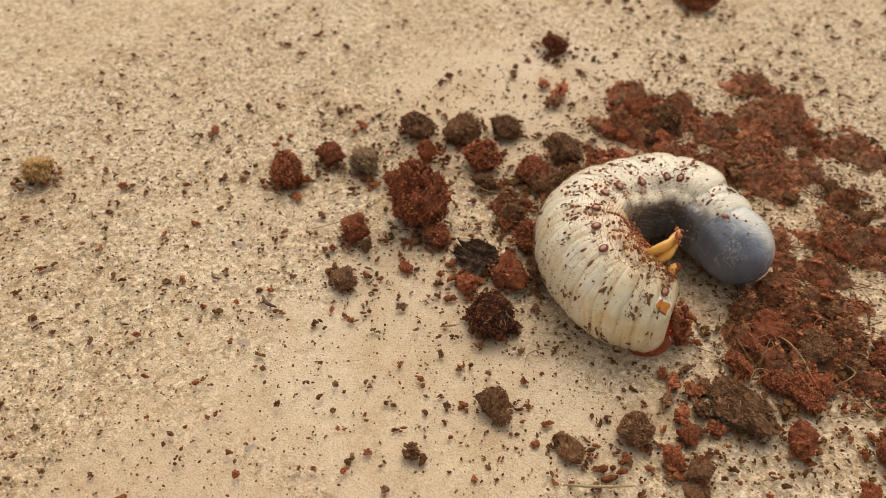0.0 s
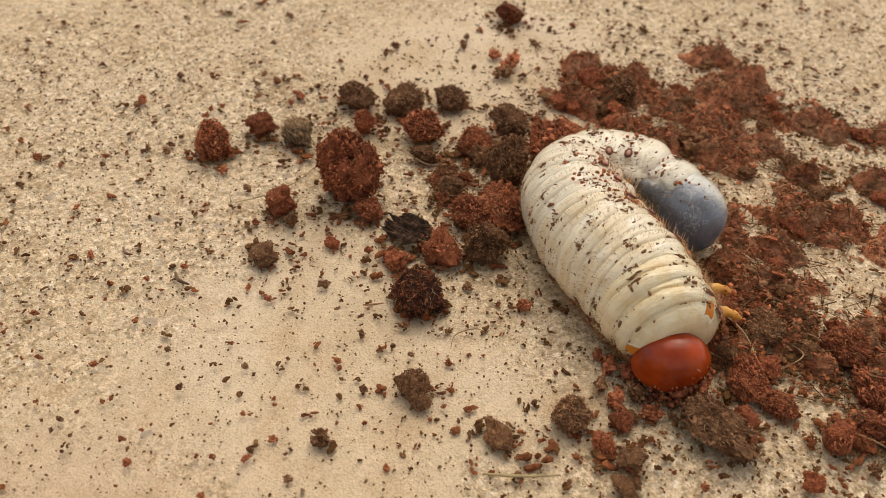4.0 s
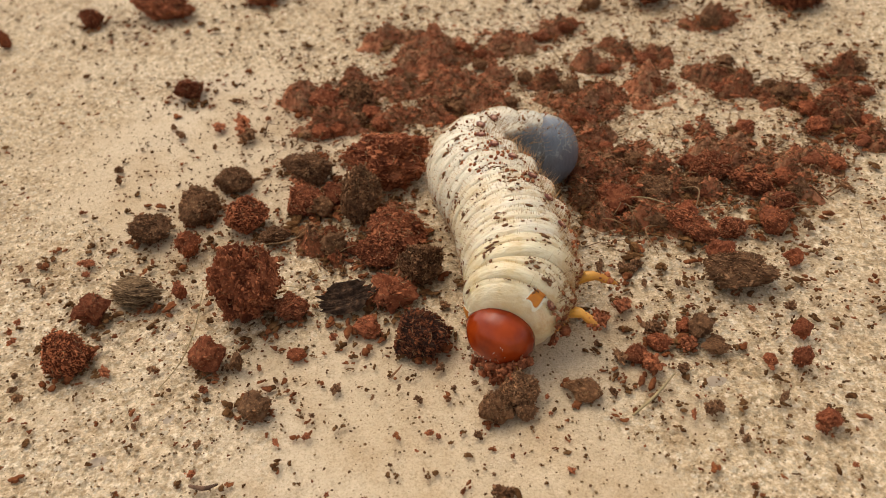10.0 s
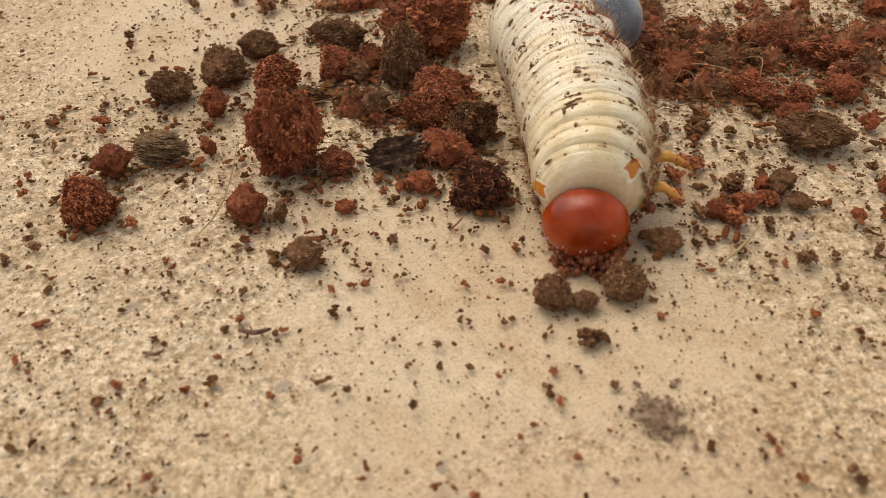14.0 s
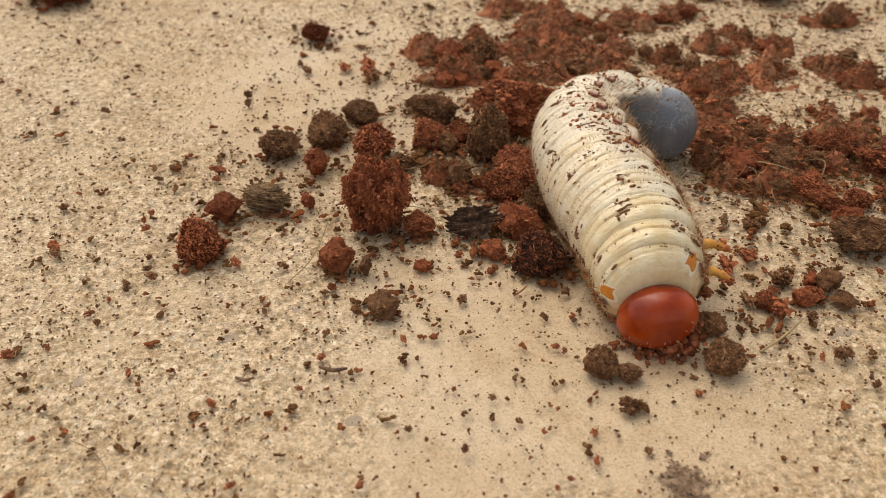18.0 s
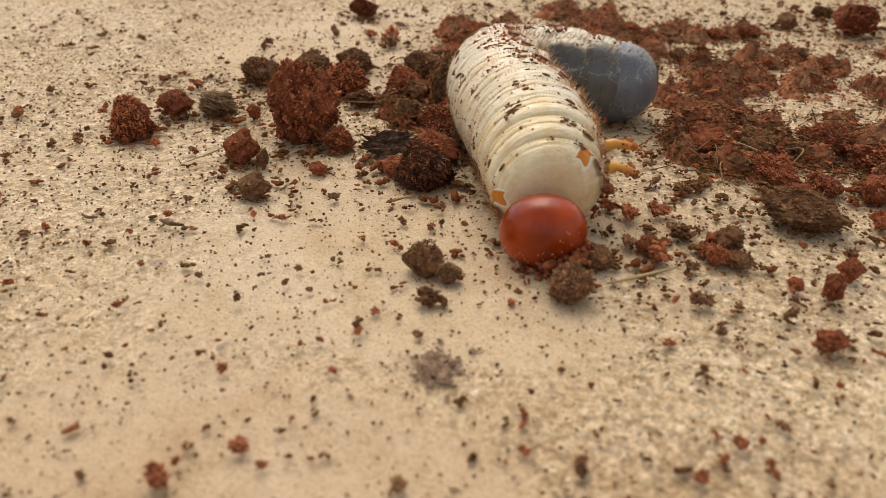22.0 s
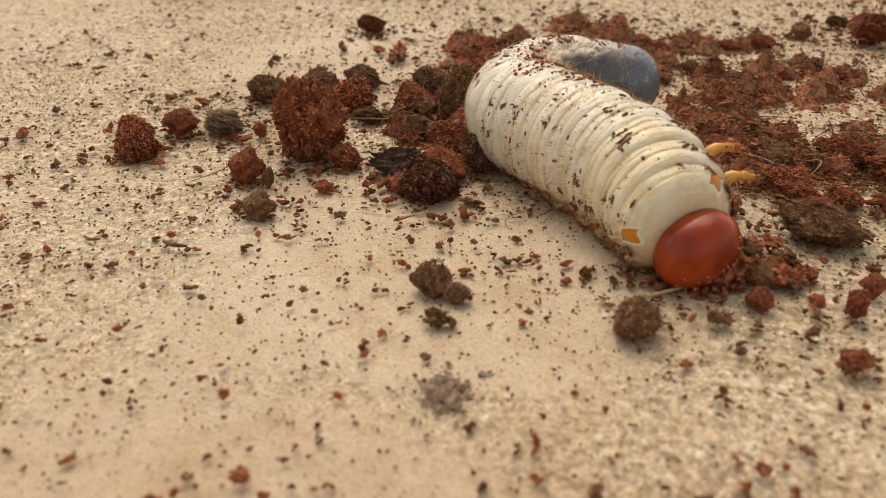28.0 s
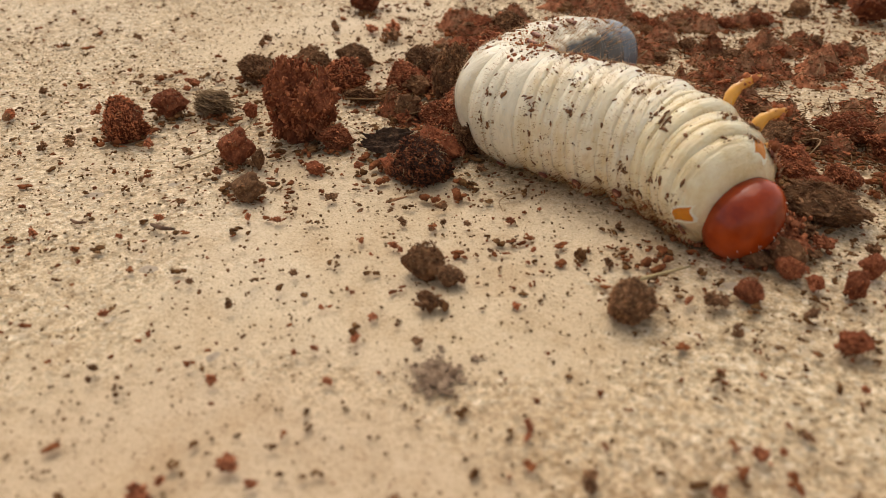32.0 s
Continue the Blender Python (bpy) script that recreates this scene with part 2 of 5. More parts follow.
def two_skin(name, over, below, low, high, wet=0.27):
    """Skin that is one colour over the back and another, thin and grey with pale veins, underneath. On the rings that
    grey also carries painted belly shade.
    """
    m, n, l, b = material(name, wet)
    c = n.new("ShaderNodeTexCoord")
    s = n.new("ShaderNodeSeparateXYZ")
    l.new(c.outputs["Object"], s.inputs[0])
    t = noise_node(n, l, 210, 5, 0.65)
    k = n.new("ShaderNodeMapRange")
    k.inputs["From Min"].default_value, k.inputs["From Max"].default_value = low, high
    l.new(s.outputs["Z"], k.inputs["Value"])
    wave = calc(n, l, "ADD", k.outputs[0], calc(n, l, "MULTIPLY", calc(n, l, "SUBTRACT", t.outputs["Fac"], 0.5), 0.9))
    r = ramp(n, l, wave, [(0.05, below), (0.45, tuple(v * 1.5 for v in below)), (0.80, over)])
    vein = noise_node(n, l, 130, 4, 0.6)
    line = calc(n, l, "ABSOLUTE", calc(n, l, "SUBTRACT", vein.outputs["Fac"], 0.5), 0.0)
    pale = ramp(n, l, line, [(0.0, (1, 1, 1)), (0.010, (0, 0, 0))])
    col = mix(n, l, calc(n, l, "MULTIPLY", pale.outputs["Color"], 0.34), r.outputs["Color"], (0.62, 0.62, 0.58))
    fold = wrinkles(n, l, 1200, 300)
    tone = ramp(n, l, fold.outputs["Fac"], [(0.34, (0.68, 0.64, 0.56)), (0.55, (1, 1, 1))])
    l.new(mix(n, l, 0.35, col, tone.outputs["Color"], "MULTIPLY"), b.inputs["Base Color"])
    b.inputs["Subsurface Weight"].default_value = 0.25
    b.inputs["Subsurface Radius"].default_value = (0.8, 0.65, 0.5)
    b.inputs["Subsurface Scale"].default_value = 0.002
    b.inputs["Coat Weight"].default_value, b.inputs["Coat Roughness"].default_value = 0.35, 0.18
    q = bump(n, l, b, fold.outputs["Fac"], 0.45, 0.0005)
    bump(n, l, b, t.outputs["Fac"], 0.35, 0.0012, q)
    return m


CONCRETE = concrete()
SOILS = ((0.070, 0.022, 0.010), (0.375, 0.126, 0.060), (0.64, 0.27, 0.136)), ((0.050, 0.023, 0.011), (0.25, 0.125, 0.064), (0.52, 0.295, 0.155))
RED, DARK = soil("red_soil", *SOILS[0]), soil("dark_soil", *SOILS[1])
RED_LOOSE, DARK_LOOSE = soil("loose_red_soil", *SOILS[0], 250), soil("loose_dark_soil", *SOILS[1], 250)
BLACK = soil("charred_bark", (0.025, 0.017, 0.012), (0.070, 0.048, 0.034), (0.19, 0.135, 0.090))
CHAR = soil("black_bark", (0.012, 0.008, 0.006), (0.045, 0.026, 0.017), (0.19, 0.105, 0.060), 260)
WOODY = soil("rotten_wood", (0.090, 0.054, 0.029), (0.26, 0.165, 0.090), (0.54, 0.37, 0.22))
OCHRE = soil("ochre_fibre", (0.22, 0.11, 0.04), (0.52, 0.31, 0.13), (0.72, 0.48, 0.24))
HEAP = soil("heaped_soil", (0.12, 0.042, 0.022), (0.45, 0.172, 0.087), (0.69, 0.33, 0.182), 250, ((0.085, 0.041, 0.022), (0.335, 0.168, 0.092), (0.58, 0.345, 0.194)))
CRUST = soil("black_crusted_soil", (0.030, 0.012, 0.008), (0.140, 0.048, 0.024), (0.42, 0.14, 0.06))
# cores darker than their crumbs, with the shade of the gaps in the colour
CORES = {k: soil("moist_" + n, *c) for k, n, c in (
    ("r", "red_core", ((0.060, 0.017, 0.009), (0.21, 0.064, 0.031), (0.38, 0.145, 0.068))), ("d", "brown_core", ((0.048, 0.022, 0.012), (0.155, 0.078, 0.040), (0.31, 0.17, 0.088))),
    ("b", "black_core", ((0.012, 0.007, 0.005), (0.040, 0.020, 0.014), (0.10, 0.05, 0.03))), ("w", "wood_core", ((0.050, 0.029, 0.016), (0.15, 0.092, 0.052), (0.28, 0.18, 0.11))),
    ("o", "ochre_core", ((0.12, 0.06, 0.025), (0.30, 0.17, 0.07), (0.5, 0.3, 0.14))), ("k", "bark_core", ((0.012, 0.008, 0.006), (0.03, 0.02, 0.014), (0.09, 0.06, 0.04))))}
KINDS = {"b": (CRUST, "black-crusted reddish"), "r": (RED, "reddish brown"), "d": (DARK, "dark brown"), "k": (BLACK, "black"), "w": (WOODY, "grey-brown fibrous"), "o": (OCHRE, "ochre")}
STONE = plain("grey_stone", (0.46, 0.36, 0.26), 0.9, (0.33, 0.25, 0.18))
PEAT = soil("trodden_peat", (0.15, 0.092, 0.060), (0.29, 0.195, 0.130), (0.42, 0.31, 0.21), 250)
SPECK = soil("soil_dust", (0.070, 0.031, 0.012), (0.17, 0.080, 0.031), (0.30, 0.16, 0.07), 250)
RED_SPECK = soil("red_soil_dust", (0.070, 0.022, 0.009), (0.19, 0.064, 0.026), (0.32, 0.13, 0.055), 250)
FIBRE = plain("coir_fibre", (0.30, 0.17, 0.07), 0.7)
STRAW = plain("dry_straw", (0.42, 0.31, 0.15), 0.75)
LITTER = soil("fibre_litter", (0.050, 0.022, 0.010), (0.20, 0.095, 0.042), (0.44, 0.26, 0.13), 250)
MOULD = plain("pale_mould", (0.52, 0.52, 0.48), 0.9, (0.36, 0.35, 0.31), 900)
BARK = plain("dark_twig", (0.22, 0.12, 0.07), 0.95, (0.07, 0.035, 0.02), 500)
CREAM = skin("cream_skin", (0.80, 0.705, 0.53), (0.70, 0.55, 0.33))
THORAX = skin("yellowish_skin", (0.79, 0.685, 0.475), (0.69, 0.52, 0.27))
GREY = two_skin("grey_translucent_skin", (0.60, 0.58, 0.52), (0.145, 0.159, 0.186), -0.0005, 0.0065, 0.17)
# grey undersides, darkened further: the belly's shade is put into their colour
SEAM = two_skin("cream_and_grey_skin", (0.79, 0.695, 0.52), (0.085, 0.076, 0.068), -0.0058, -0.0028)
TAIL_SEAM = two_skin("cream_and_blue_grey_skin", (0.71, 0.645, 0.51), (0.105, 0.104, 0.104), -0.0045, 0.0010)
CAPSULE = plain("amber_red_shell", (0.40, 0.052, 0.006), 0.21, (0.17, 0.015, 0.003), 110, 0.0)
CAPSULE.node_tree.nodes["Principled BSDF"].inputs["Specular IOR Level"].default_value = 0.34
AMBER = plain("amber_leg", (0.76, 0.36, 0.05), 0.35, (0.56, 0.22, 0.03), 300, 0.2)
PLATE = plain("orange_plate", (0.66, 0.23, 0.015), 0.35, (0.54, 0.15, 0.012), 300)
PALE = plain("pale_rim", (0.84, 0.79, 0.66), 0.35, (0.74, 0.66, 0.48), 300)
RIM = plain("brown_rim", (0.17, 0.036, 0.015), 0.6)
PORE = plain("pale_brown_pore", (0.55, 0.27, 0.17), 0.5)
JAW = plain("black_jaw", (0.02, 0.012, 0.010), 0.3)
HAIR = plain("amber_bristle", (0.42, 0.21, 0.07), 0.5)
OLIVE = plain("brown_dust", (0.26, 0.155, 0.065), 0.9, (0.13, 0.07, 0.028), 900)
MUD = plain("dried_mud", (0.25, 0.105, 0.040), 0.9, (0.10, 0.043, 0.018), 900)


# ---- mesh helpers ----
def linked(name, mesh, mat, parent=None, label="", smooth=True):
    ob = new(name, mesh)
    if not mesh.materials:
        mesh.materials.append(mat)
    if smooth:
        mesh.polygons.foreach_set("use_smooth", [True] * len(mesh.polygons))
    if parent:
        ob.parent = parent
    if label:
        ob["label"] = label
    return ob


def from_lists(name, verts, faces):
    mesh = bpy.data.meshes.new(name)
    mesh.from_pydata([tuple(v) for v in verts], [], faces)
    mesh.update()
    return mesh


def ball(level):
    bm = bmesh.new()
    bmesh.ops.create_icosphere(bm, subdivisions=level, radius=1)
    vs = [v.co.copy() for v in bm.verts]
    fs = [[v.index for v in f.verts] for f in bm.faces]
    bm.free()
    return vs, fs


def lump_mesh(name, level, seed, rough=0.28, grain=0.07, chip=0.0, grains=0):
    """A unit clod: broad dents, knobs and a crust of crumbs. chip: how splintered along x it is."""
    vs, fs = ball(level)
    rnd = random.Random(seed)
    off = Vector((seed * 7.3, seed * 3.1, seed * 5.7))
    cuts = []
    for _ in range(10 if chip else 5):
        w, e = rnd.uniform(0, 6.28), rnd.uniform(-0.6, 1.2)
        cuts.append((Vector((math.cos(w) * math.cos(e), math.sin(w) * math.cos(e), math.sin(e))), rnd.uniform(0.5, 0.8) if chip else rnd.uniform(0.68, 0.9)))
    out = []
    for v in vs:
        q = Vector((v.x * (0.35 if chip else 1), v.y, v.z))
        d = 1 + rough * noise.noise(q * 1.3 + off) + rough * 0.6 * noise.noise(q * 2.9 + off)
        cell = noise.voronoi(q * (6.5 if not chip else 5) + off)[0]
        d += grain * 1.9 * (cell[1] - cell[0] - 0.25) + grain * 0.9 * noise.noise(q * 15 + off) + grain * 0.6 * noise.noise(q * 31 + off)
        if chip:
            d += chip * 0.13 * noise.noise(Vector((v.x, v.y * 7, v.z * 7)) + off)
        p = v * d
        for c, far in cuts:
            p -= c * max(0.0, p.dot(c) - far) * 0.9
        out.append(p)
    crumb_v, crumb_f = ball(1)
    gv, gf = [], []
    for _ in range(grains):
        p = out[rnd.randrange(len(vs))]
        b = len(gv)
        if chip:
            r = rnd.uniform(0.018, 0.045)
            s = Vector((rnd.uniform(3, 11), rnd.uniform(0.6, 1.4), rnd.uniform(0.5, 0.9))) * r
            turn = Matrix.Rotation(rnd.gauss(0, 0.30), 3, "Z") @ Matrix.Rotation(rnd.gauss(0, 0.22), 3, "Y")
        else:
            r = min(0.066, 0.016 + rnd.expovariate(85))
            s = Vector((rnd.uniform(0.6, 3.4), rnd.uniform(0.5, 1.3), rnd.uniform(0.5, 1.1))) * r
            turn = Matrix.Rotation(rnd.uniform(0, 6.28), 3, "Z") @ Matrix.Rotation(rnd.gauss(0, 0.6), 3, "Y")
        p = p * rnd.uniform(0.98, 1.07)
        k = rnd.uniform(0.8, 1.2)
        gv += [p + turn @ Vector((c.x * s.x, c.y * s.y, c.z * s.z)) * k for c in crumb_v]
        gf += [[b + i for i in f] for f in crumb_f]
    return from_lists(name, out, fs), from_lists("splinter_coat" if chip else "crumb_crust", gv, gf)


def hair_mesh(name, seed, count):
    """Fine root fibres that stick out of a unit clod."""
    rnd = random.Random(seed)
    vs, fs = [], []
    for _ in range(count):
        w, e = rnd.uniform(0, 6.28), rnd.uniform(-0.2, 1.3)
        n = Vector((math.cos(w) * math.cos(e), math.sin(w) * math.cos(e), math.sin(e)))
        t = n.orthogonal().normalized()
        t.rotate(Matrix.Rotation(rnd.uniform(0, 6.28), 3, n))
        reach = rnd.uniform(0.15, 0.5)
        pts = [n * 0.9, n * (0.98 + reach * 0.25) + t * reach * 0.5, n * (0.98 + reach * 0.3 * rnd.uniform(-0.3, 1)) + t * reach]
        v, f = tube(pts, [0.013, 0.010, 0.004], 3)
        fs += [[len(vs) + i for i in q] for q in f]
        vs += v
    return from_lists(name, vs, fs)


def tube(points, radii, sides=6):
    """Verts and faces of a closed tube through the points."""
    vs, fs = [], []
    pts = [Vector(p) for p in points]
    for i, p in enumerate(pts):
        t = (pts[min(i + 1, len(pts) - 1)] - pts[max(i - 1, 0)]).normalized()
        a = t.cross(Vector((0.31, 0.42, 0.85))).normalized()
        b = t.cross(a)
        for k in range(sides):
            w = 2 * math.pi * k / sides
            vs.append(p + (a * math.cos(w) + b * math.sin(w)) * radii[i])
    n = len(pts)
    for i in range(n - 1):
        for k in range(sides):
            j = (k + 1) % sides
            fs.append([i * sides + k, i * sides + j, (i + 1) * sides + j, (i + 1) * sides + k])
    fs.append(list(range(sides))[::-1])
    fs.append([(n - 1) * sides + k for k in range(sides)])
    return vs, fs


# ---- the floor ----
def floor_height(x, y):
    p = Vector((x, y, 0))
    return 0.0006 * noise.noise(p * 22) + 0.00025 * noise.noise(p * 90 + Vector((3, 1, 0))) + 0.00010 * noise.noise(p * 310)


def ground():
    xs = sorted(set([-40, -8, -2, -0.6] + [round(-0.2 + 0.0016 * i, 5) for i in range(251)] + [0.6, 2, 8, 40]))
    ys = sorted(set([-40, -8, -2, -0.5] + [round(-0.08 + 0.0016 * i, 5) for i in range(226)] + [0.6, 2, 8, 40]))
    vs = [(x, y, floor_height(x, y) - 0.0006) for y in ys for x in xs]
    w = len(xs)
    fs = [[j * w + i, j * w + i + 1, (j + 1) * w + i + 1, (j + 1) * w + i] for j in range(len(ys) - 1) for i in range(w - 1)]
    tagged(linked("ground", from_lists("ground", vs, fs), CONCRETE), "worn sandy beige concrete floor strewn with soil", "floor", kind="structure")


ground()


# ---- clods and crumbs of soil ----
CLODS = [lump_mesh("soil_clod", 5, s, 0.42, 0.13, 0.0, 2300) for s in range(1, 11)]
SMALL_CLODS = [lump_mesh("small_clod", 3, s, 0.50, 0.15, 0.0, 460) for s in range(51, 65)]
CHIPS = [lump_mesh("wood_chip", 5, s, 0.3, 0.06, 1.0, 900) for s in range(11, 14)]
ROOTS = [hair_mesh("root_tuft", s, 36) for s in range(41, 45)]


def cluster_mesh(seed, count):
    """A unit crumb: a loose knot of grains and short splinters round an uneven core."""
    rnd = random.Random(seed)
    core, fs = ball(2)
    off = Vector((seed * 3.7, seed * 1.9, 0))
    long = Vector((rnd.uniform(0.7, 1.15), rnd.uniform(0.45, 0.8), rnd.uniform(0.55, 0.8)))
    vs = [Vector((v.x * long.x, v.y * long.y, v.z * long.z)) * (0.68 + 0.5 * noise.noise(v * 1.7 + off)) for v in core]
    grain, gf = ball(1)
    n = len(core)
    for _ in range(count):
        p = vs[rnd.randrange(n)] * rnd.uniform(0.85, 1.35)
        r = min(0.30, 0.07 + rnd.expovariate(14))
        s = Vector((rnd.uniform(0.5, 2.2), rnd.uniform(0.5, 1.3), rnd.uniform(0.5, 1.0))) * r
        turn = Matrix.Rotation(rnd.uniform(0, 6.28), 3, "Z") @ Matrix.Rotation(rnd.gauss(0, 0.5), 3, "Y")
        b = len(vs)
        vs += [p + turn @ Vector((g.x * s.x, g.y * s.y, g.z * s.z)) * rnd.uniform(0.75, 1.25) for g in grain]
        fs += [[b + i for i in f] for f in gf]
    return from_lists("soil_crumb", vs, fs)


CRUMBS = [cluster_mesh(s, 75) for s in range(21, 35)]
CLOD_AT = []
SEEN = {"b": 0, "r": 0, "d": 0, "k": 0, "w": 0, "o": 0}


def tinted(mesh, i, kind, mat):
    """That mesh in that soil's colour, shared by all clods alike."""
    name = f"{mesh.name.split('.')[0]}_{kind}_{i}"
    copy = bpy.data.meshes.get(name)
    if not copy:
        copy = mesh.copy()
        copy.name = name
        copy.materials.clear()
        copy.materials.append(mat)
    return copy


def size_word(r):
    return "large" if r > 0.55 else "small" if r < 0.28 else "medium"


def clod(x, y, r, h, kind):
    """A clod centred at x, y, with half width r and half height h, in centimetres."""
    SEEN[kind] += 1
    r, h = (r * 0.82, h * 0.84) if 0.3 < r < 0.66 else (r * 0.89, h * 0.89)
    chip = kind in "kwo"
    bank = CHIPS if chip else CLODS if r > 0.32 else SMALL_CLODS
    i = SEEN[kind] % len(bank)
    core, crust = bank[i]
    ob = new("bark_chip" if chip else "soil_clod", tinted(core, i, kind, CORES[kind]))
    deep = min(r, h * 1.1)
    tall = math.sqrt(h * h - (0.67 * deep) ** 2) / 0.74
    ob.scale = (r * CM, deep * CM, tall * CM)
    CLOD_AT.append((x, y, r))
    ob.location = (x * CM, y * CM, (tall * 0.80) * CM)
    ob.rotation_euler = (0.1, 0.1, 0.5 * math.sin(SEEN[kind] * 2.4) if not chip else -0.2)
    word = KINDS[kind][1]
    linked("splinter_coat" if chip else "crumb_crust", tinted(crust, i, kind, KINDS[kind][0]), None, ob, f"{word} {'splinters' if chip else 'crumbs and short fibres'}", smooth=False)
    if r > 0.26 and not chip:
        linked("root_tuft", ROOTS[SEEN[kind] % 4], FIBRE, ob, "tuft of thin brown roots")
    if chip:
        tagged(ob, f"flat {word} chip of rotten bark on concrete", "bark chip", "bark chips")
    else:
        tagged(ob, f"{size_word(r)} {word} crumbly clod of moist soil on concrete", "soil clod", "soil clods")
    return ob


def bark_flake(x, y, rx, ry, turn):
    """A thin curled flake of charred bark with torn ends and lengthwise furrows."""
    vs, fs = [], []
    n, rings = 90, 12
    for top in (0, 1):
        for i in range(rings + 1):
            for k in range(n):
                w = 2 * math.pi * k / n
                px, py = math.cos(w), math.sin(w)
                tear = 0.34 * noise.noise(Vector((0.6 * px, 7.0 * py, 3.1))) + 0.22 * noise.noise(Vector((px, 15.0 * py, 8.3)))
                edge = 0.92 + tear * abs(px) + 0.10 * noise.noise(Vector((4 * px, 4 * py, 5.5)))
                px, py = rx * px * edge * i / rings, ry * py * (0.8 + 0.2 * edge) * i / rings
                furrow = 0.075 * noise.noise(Vector((px * 1.2, py * 11, 1.7))) + 0.045 * noise.noise(Vector((px * 3.5, py * 26, 4.2))) + 0.02 * noise.noise(Vector((px * 14, py * 20, 6.1)))
                curl = 0.55 * max(0.0, py + 0.10) ** 1.5 + 0.22 * max(0.0, px) + 0.18 * (px / rx) ** 2 * abs(px)
                vs.append(Vector((px, py, 0.06 + curl + furrow * (0.6 + 0.4 * top) + 0.045 * top * (1 - (i / rings) ** 6))) * CM)
    half = (rings + 1) * n
    for top in (0, 1):
        for i in range(rings):
            for k in range(n):
                a, c = top * half + i * n, top * half + (i + 1) * n
                q = [a + k, a + (k + 1) % n, c + (k + 1) % n, c + k]
                fs.append(q[::-1] if top else q)
    for k in range(n):
        a = rings * n
        fs.append([a + k, a + (k + 1) % n, half + a + (k + 1) % n, half + a + k])
    ob = linked("bark_flake", from_lists("bark_flake", vs, fs), CHAR, smooth=False)
    ob.location, ob.rotation_euler = (x * CM, y * CM, 0.0005), (0, 0, turn)
    CLOD_AT.append((x, y, rx * 0.8))
    return tagged(ob, "flat jagged black flake of charred bark lying on concrete", "bark flake")


def crumb(x, y, r, kind):
    SEEN[kind] += 1
    r *= 0.74
    i = SEEN[kind] % len(CRUMBS)
    ob = new("soil_crumb", tinted(CRUMBS[i], i, kind, KINDS[kind][0]))
    a = SEEN[kind] * 1.7
    ob.scale = (r * CM * (1 + 0.25 * math.sin(a)), r * CM * (1 + 0.25 * math.cos(2 * a)), r * CM * (0.75 + 0.15 * math.sin(3 * a)))
    ob.location = (x * CM, y * CM, r * 0.55 * CM)
    ob.rotation_euler = (0.3 * math.sin(a), 0.3 * math.cos(a), a)
    return tagged(ob, f"{'tiny' if r < 0.13 else 'small'} {KINDS[kind][1]} crumb of soil on concrete", "soil crumb", "soil crumbs")


clod(-7.19, 4.38, 0.49, 0.49, "r")
clod(-4.46, 4.18, 0.38, 0.38, "r")
clod(-3.93, 5.64, 0.68, 0.84, "r")
clod(-6.31, 6.20, 0.60, 0.38, "w")
clod(-7.10, 5.70, 0.34, 0.36, "r")
clod(-5.46, 6.19, 0.17, 0.18, "r")
bark_flake(-1.98, 5.55, 0.60, 0.38, 0.12)
clod(-3.05, 5.45, 0.40, 0.29, "r")
clod(-3.90, 4.04, 0.13, 0.19, "d")
clod(-3.40, 2.93, 0.33, 0.29, "d")
clod(-5.56, 7.56, 0.32, 0.34, "r")
clod(-6.55, 8.23, 0.50, 0.40, "d")
clod(-5.56, 8.96, 0.54, 0.46, "d")
clod(-4.42, 8.39, 0.58, 0.45, "r")
clod(-4.96, 9.95, 0.48, 0.38, "d")
clod(-3.72, 7.82, 0.42, 0.22, "d")
clod(-3.11, 10.15, 0.62, 0.43, "d")
clod(-1.32, 9.91, 1.02, 0.74, "r")
clod(-1.84, 8.46, 0.57, 0.68, "d")
clod(-1.02, 7.40, 0.67, 0.54, "r")
clod(-0.51, 6.29, 0.51, 0.48, "d")
clod(-3.12, 8.91, 0.49, 0.41, "r")
clod(-2.35, 7.27, 0.33, 0.33, "d")
clod(-1.05, 5.60, 0.52, 0.42, "r")
clod(-1.40, 6.85, 0.50, 0.40, "r")
clod(-2.75, 8.75, 0.36, 0.28, "d")
clod(-2.45, 9.20, 0.40, 0.30, "r")
clod(-1.52, 4.75, 0.30, 0.19, "r")
clod(-2.82, 4.22, 0.19, 0.13, "r")
clod(-6.97, 14.64, 0.50, 0.38, "r")
clod(4.62, 4.19, 0.26, 0.26, "d")
clod(4.86, 3.93, 0.16, 0.09, "d")
clod(6.40, 3.99, 0.18, 0.20, "r")
clod(6.15, 3.26, 0.18, 0.24, "r")
clod(5.66, 3.37, 0.15, 0.10, "r")
clod(6.17, 1.95, 0.24, 0.17, "r")
clod(7.04, 7.32, 0.30, 0.18, "r")
clod(5.07, 7.24, 0.47, 0.29, "r")
clod(4.68, 8.46, 0.50, 0.35, "d")
clod(3.77, 8.23, 0.55, 0.37, "r")
clod(-2.22, 13.50, 0.48, 0.45, "d")
clod(-3.06, 13.41, 0.51, 0.39, "r")
clod(-15.86, 17.50, 1.26, 0.86, "r")
clod(6.62, 18.63, 0.66, 0.60, "r")
clod(4.80, 18.51, 0.33, 0.28, "d")
clod(5.74, 20.07, 0.40, 0.25, "d")
clod(-9.15, 20.41, 1.19, 0.60, "r")
clod(-5.77, 20.85, 0.69, 0.40, "r")
clod(10.50, 21.04, 1.26, 0.81, "r")
clod(10.70, 17.76, 0.82, 0.73, "r")
clod(-11.34, 20.00, 0.40, 0.40, "r")
clod(-13.89, 18.92, 0.24, 0.32, "r")
clod(6.83, 7.05, 0.28, 0.28, "r")
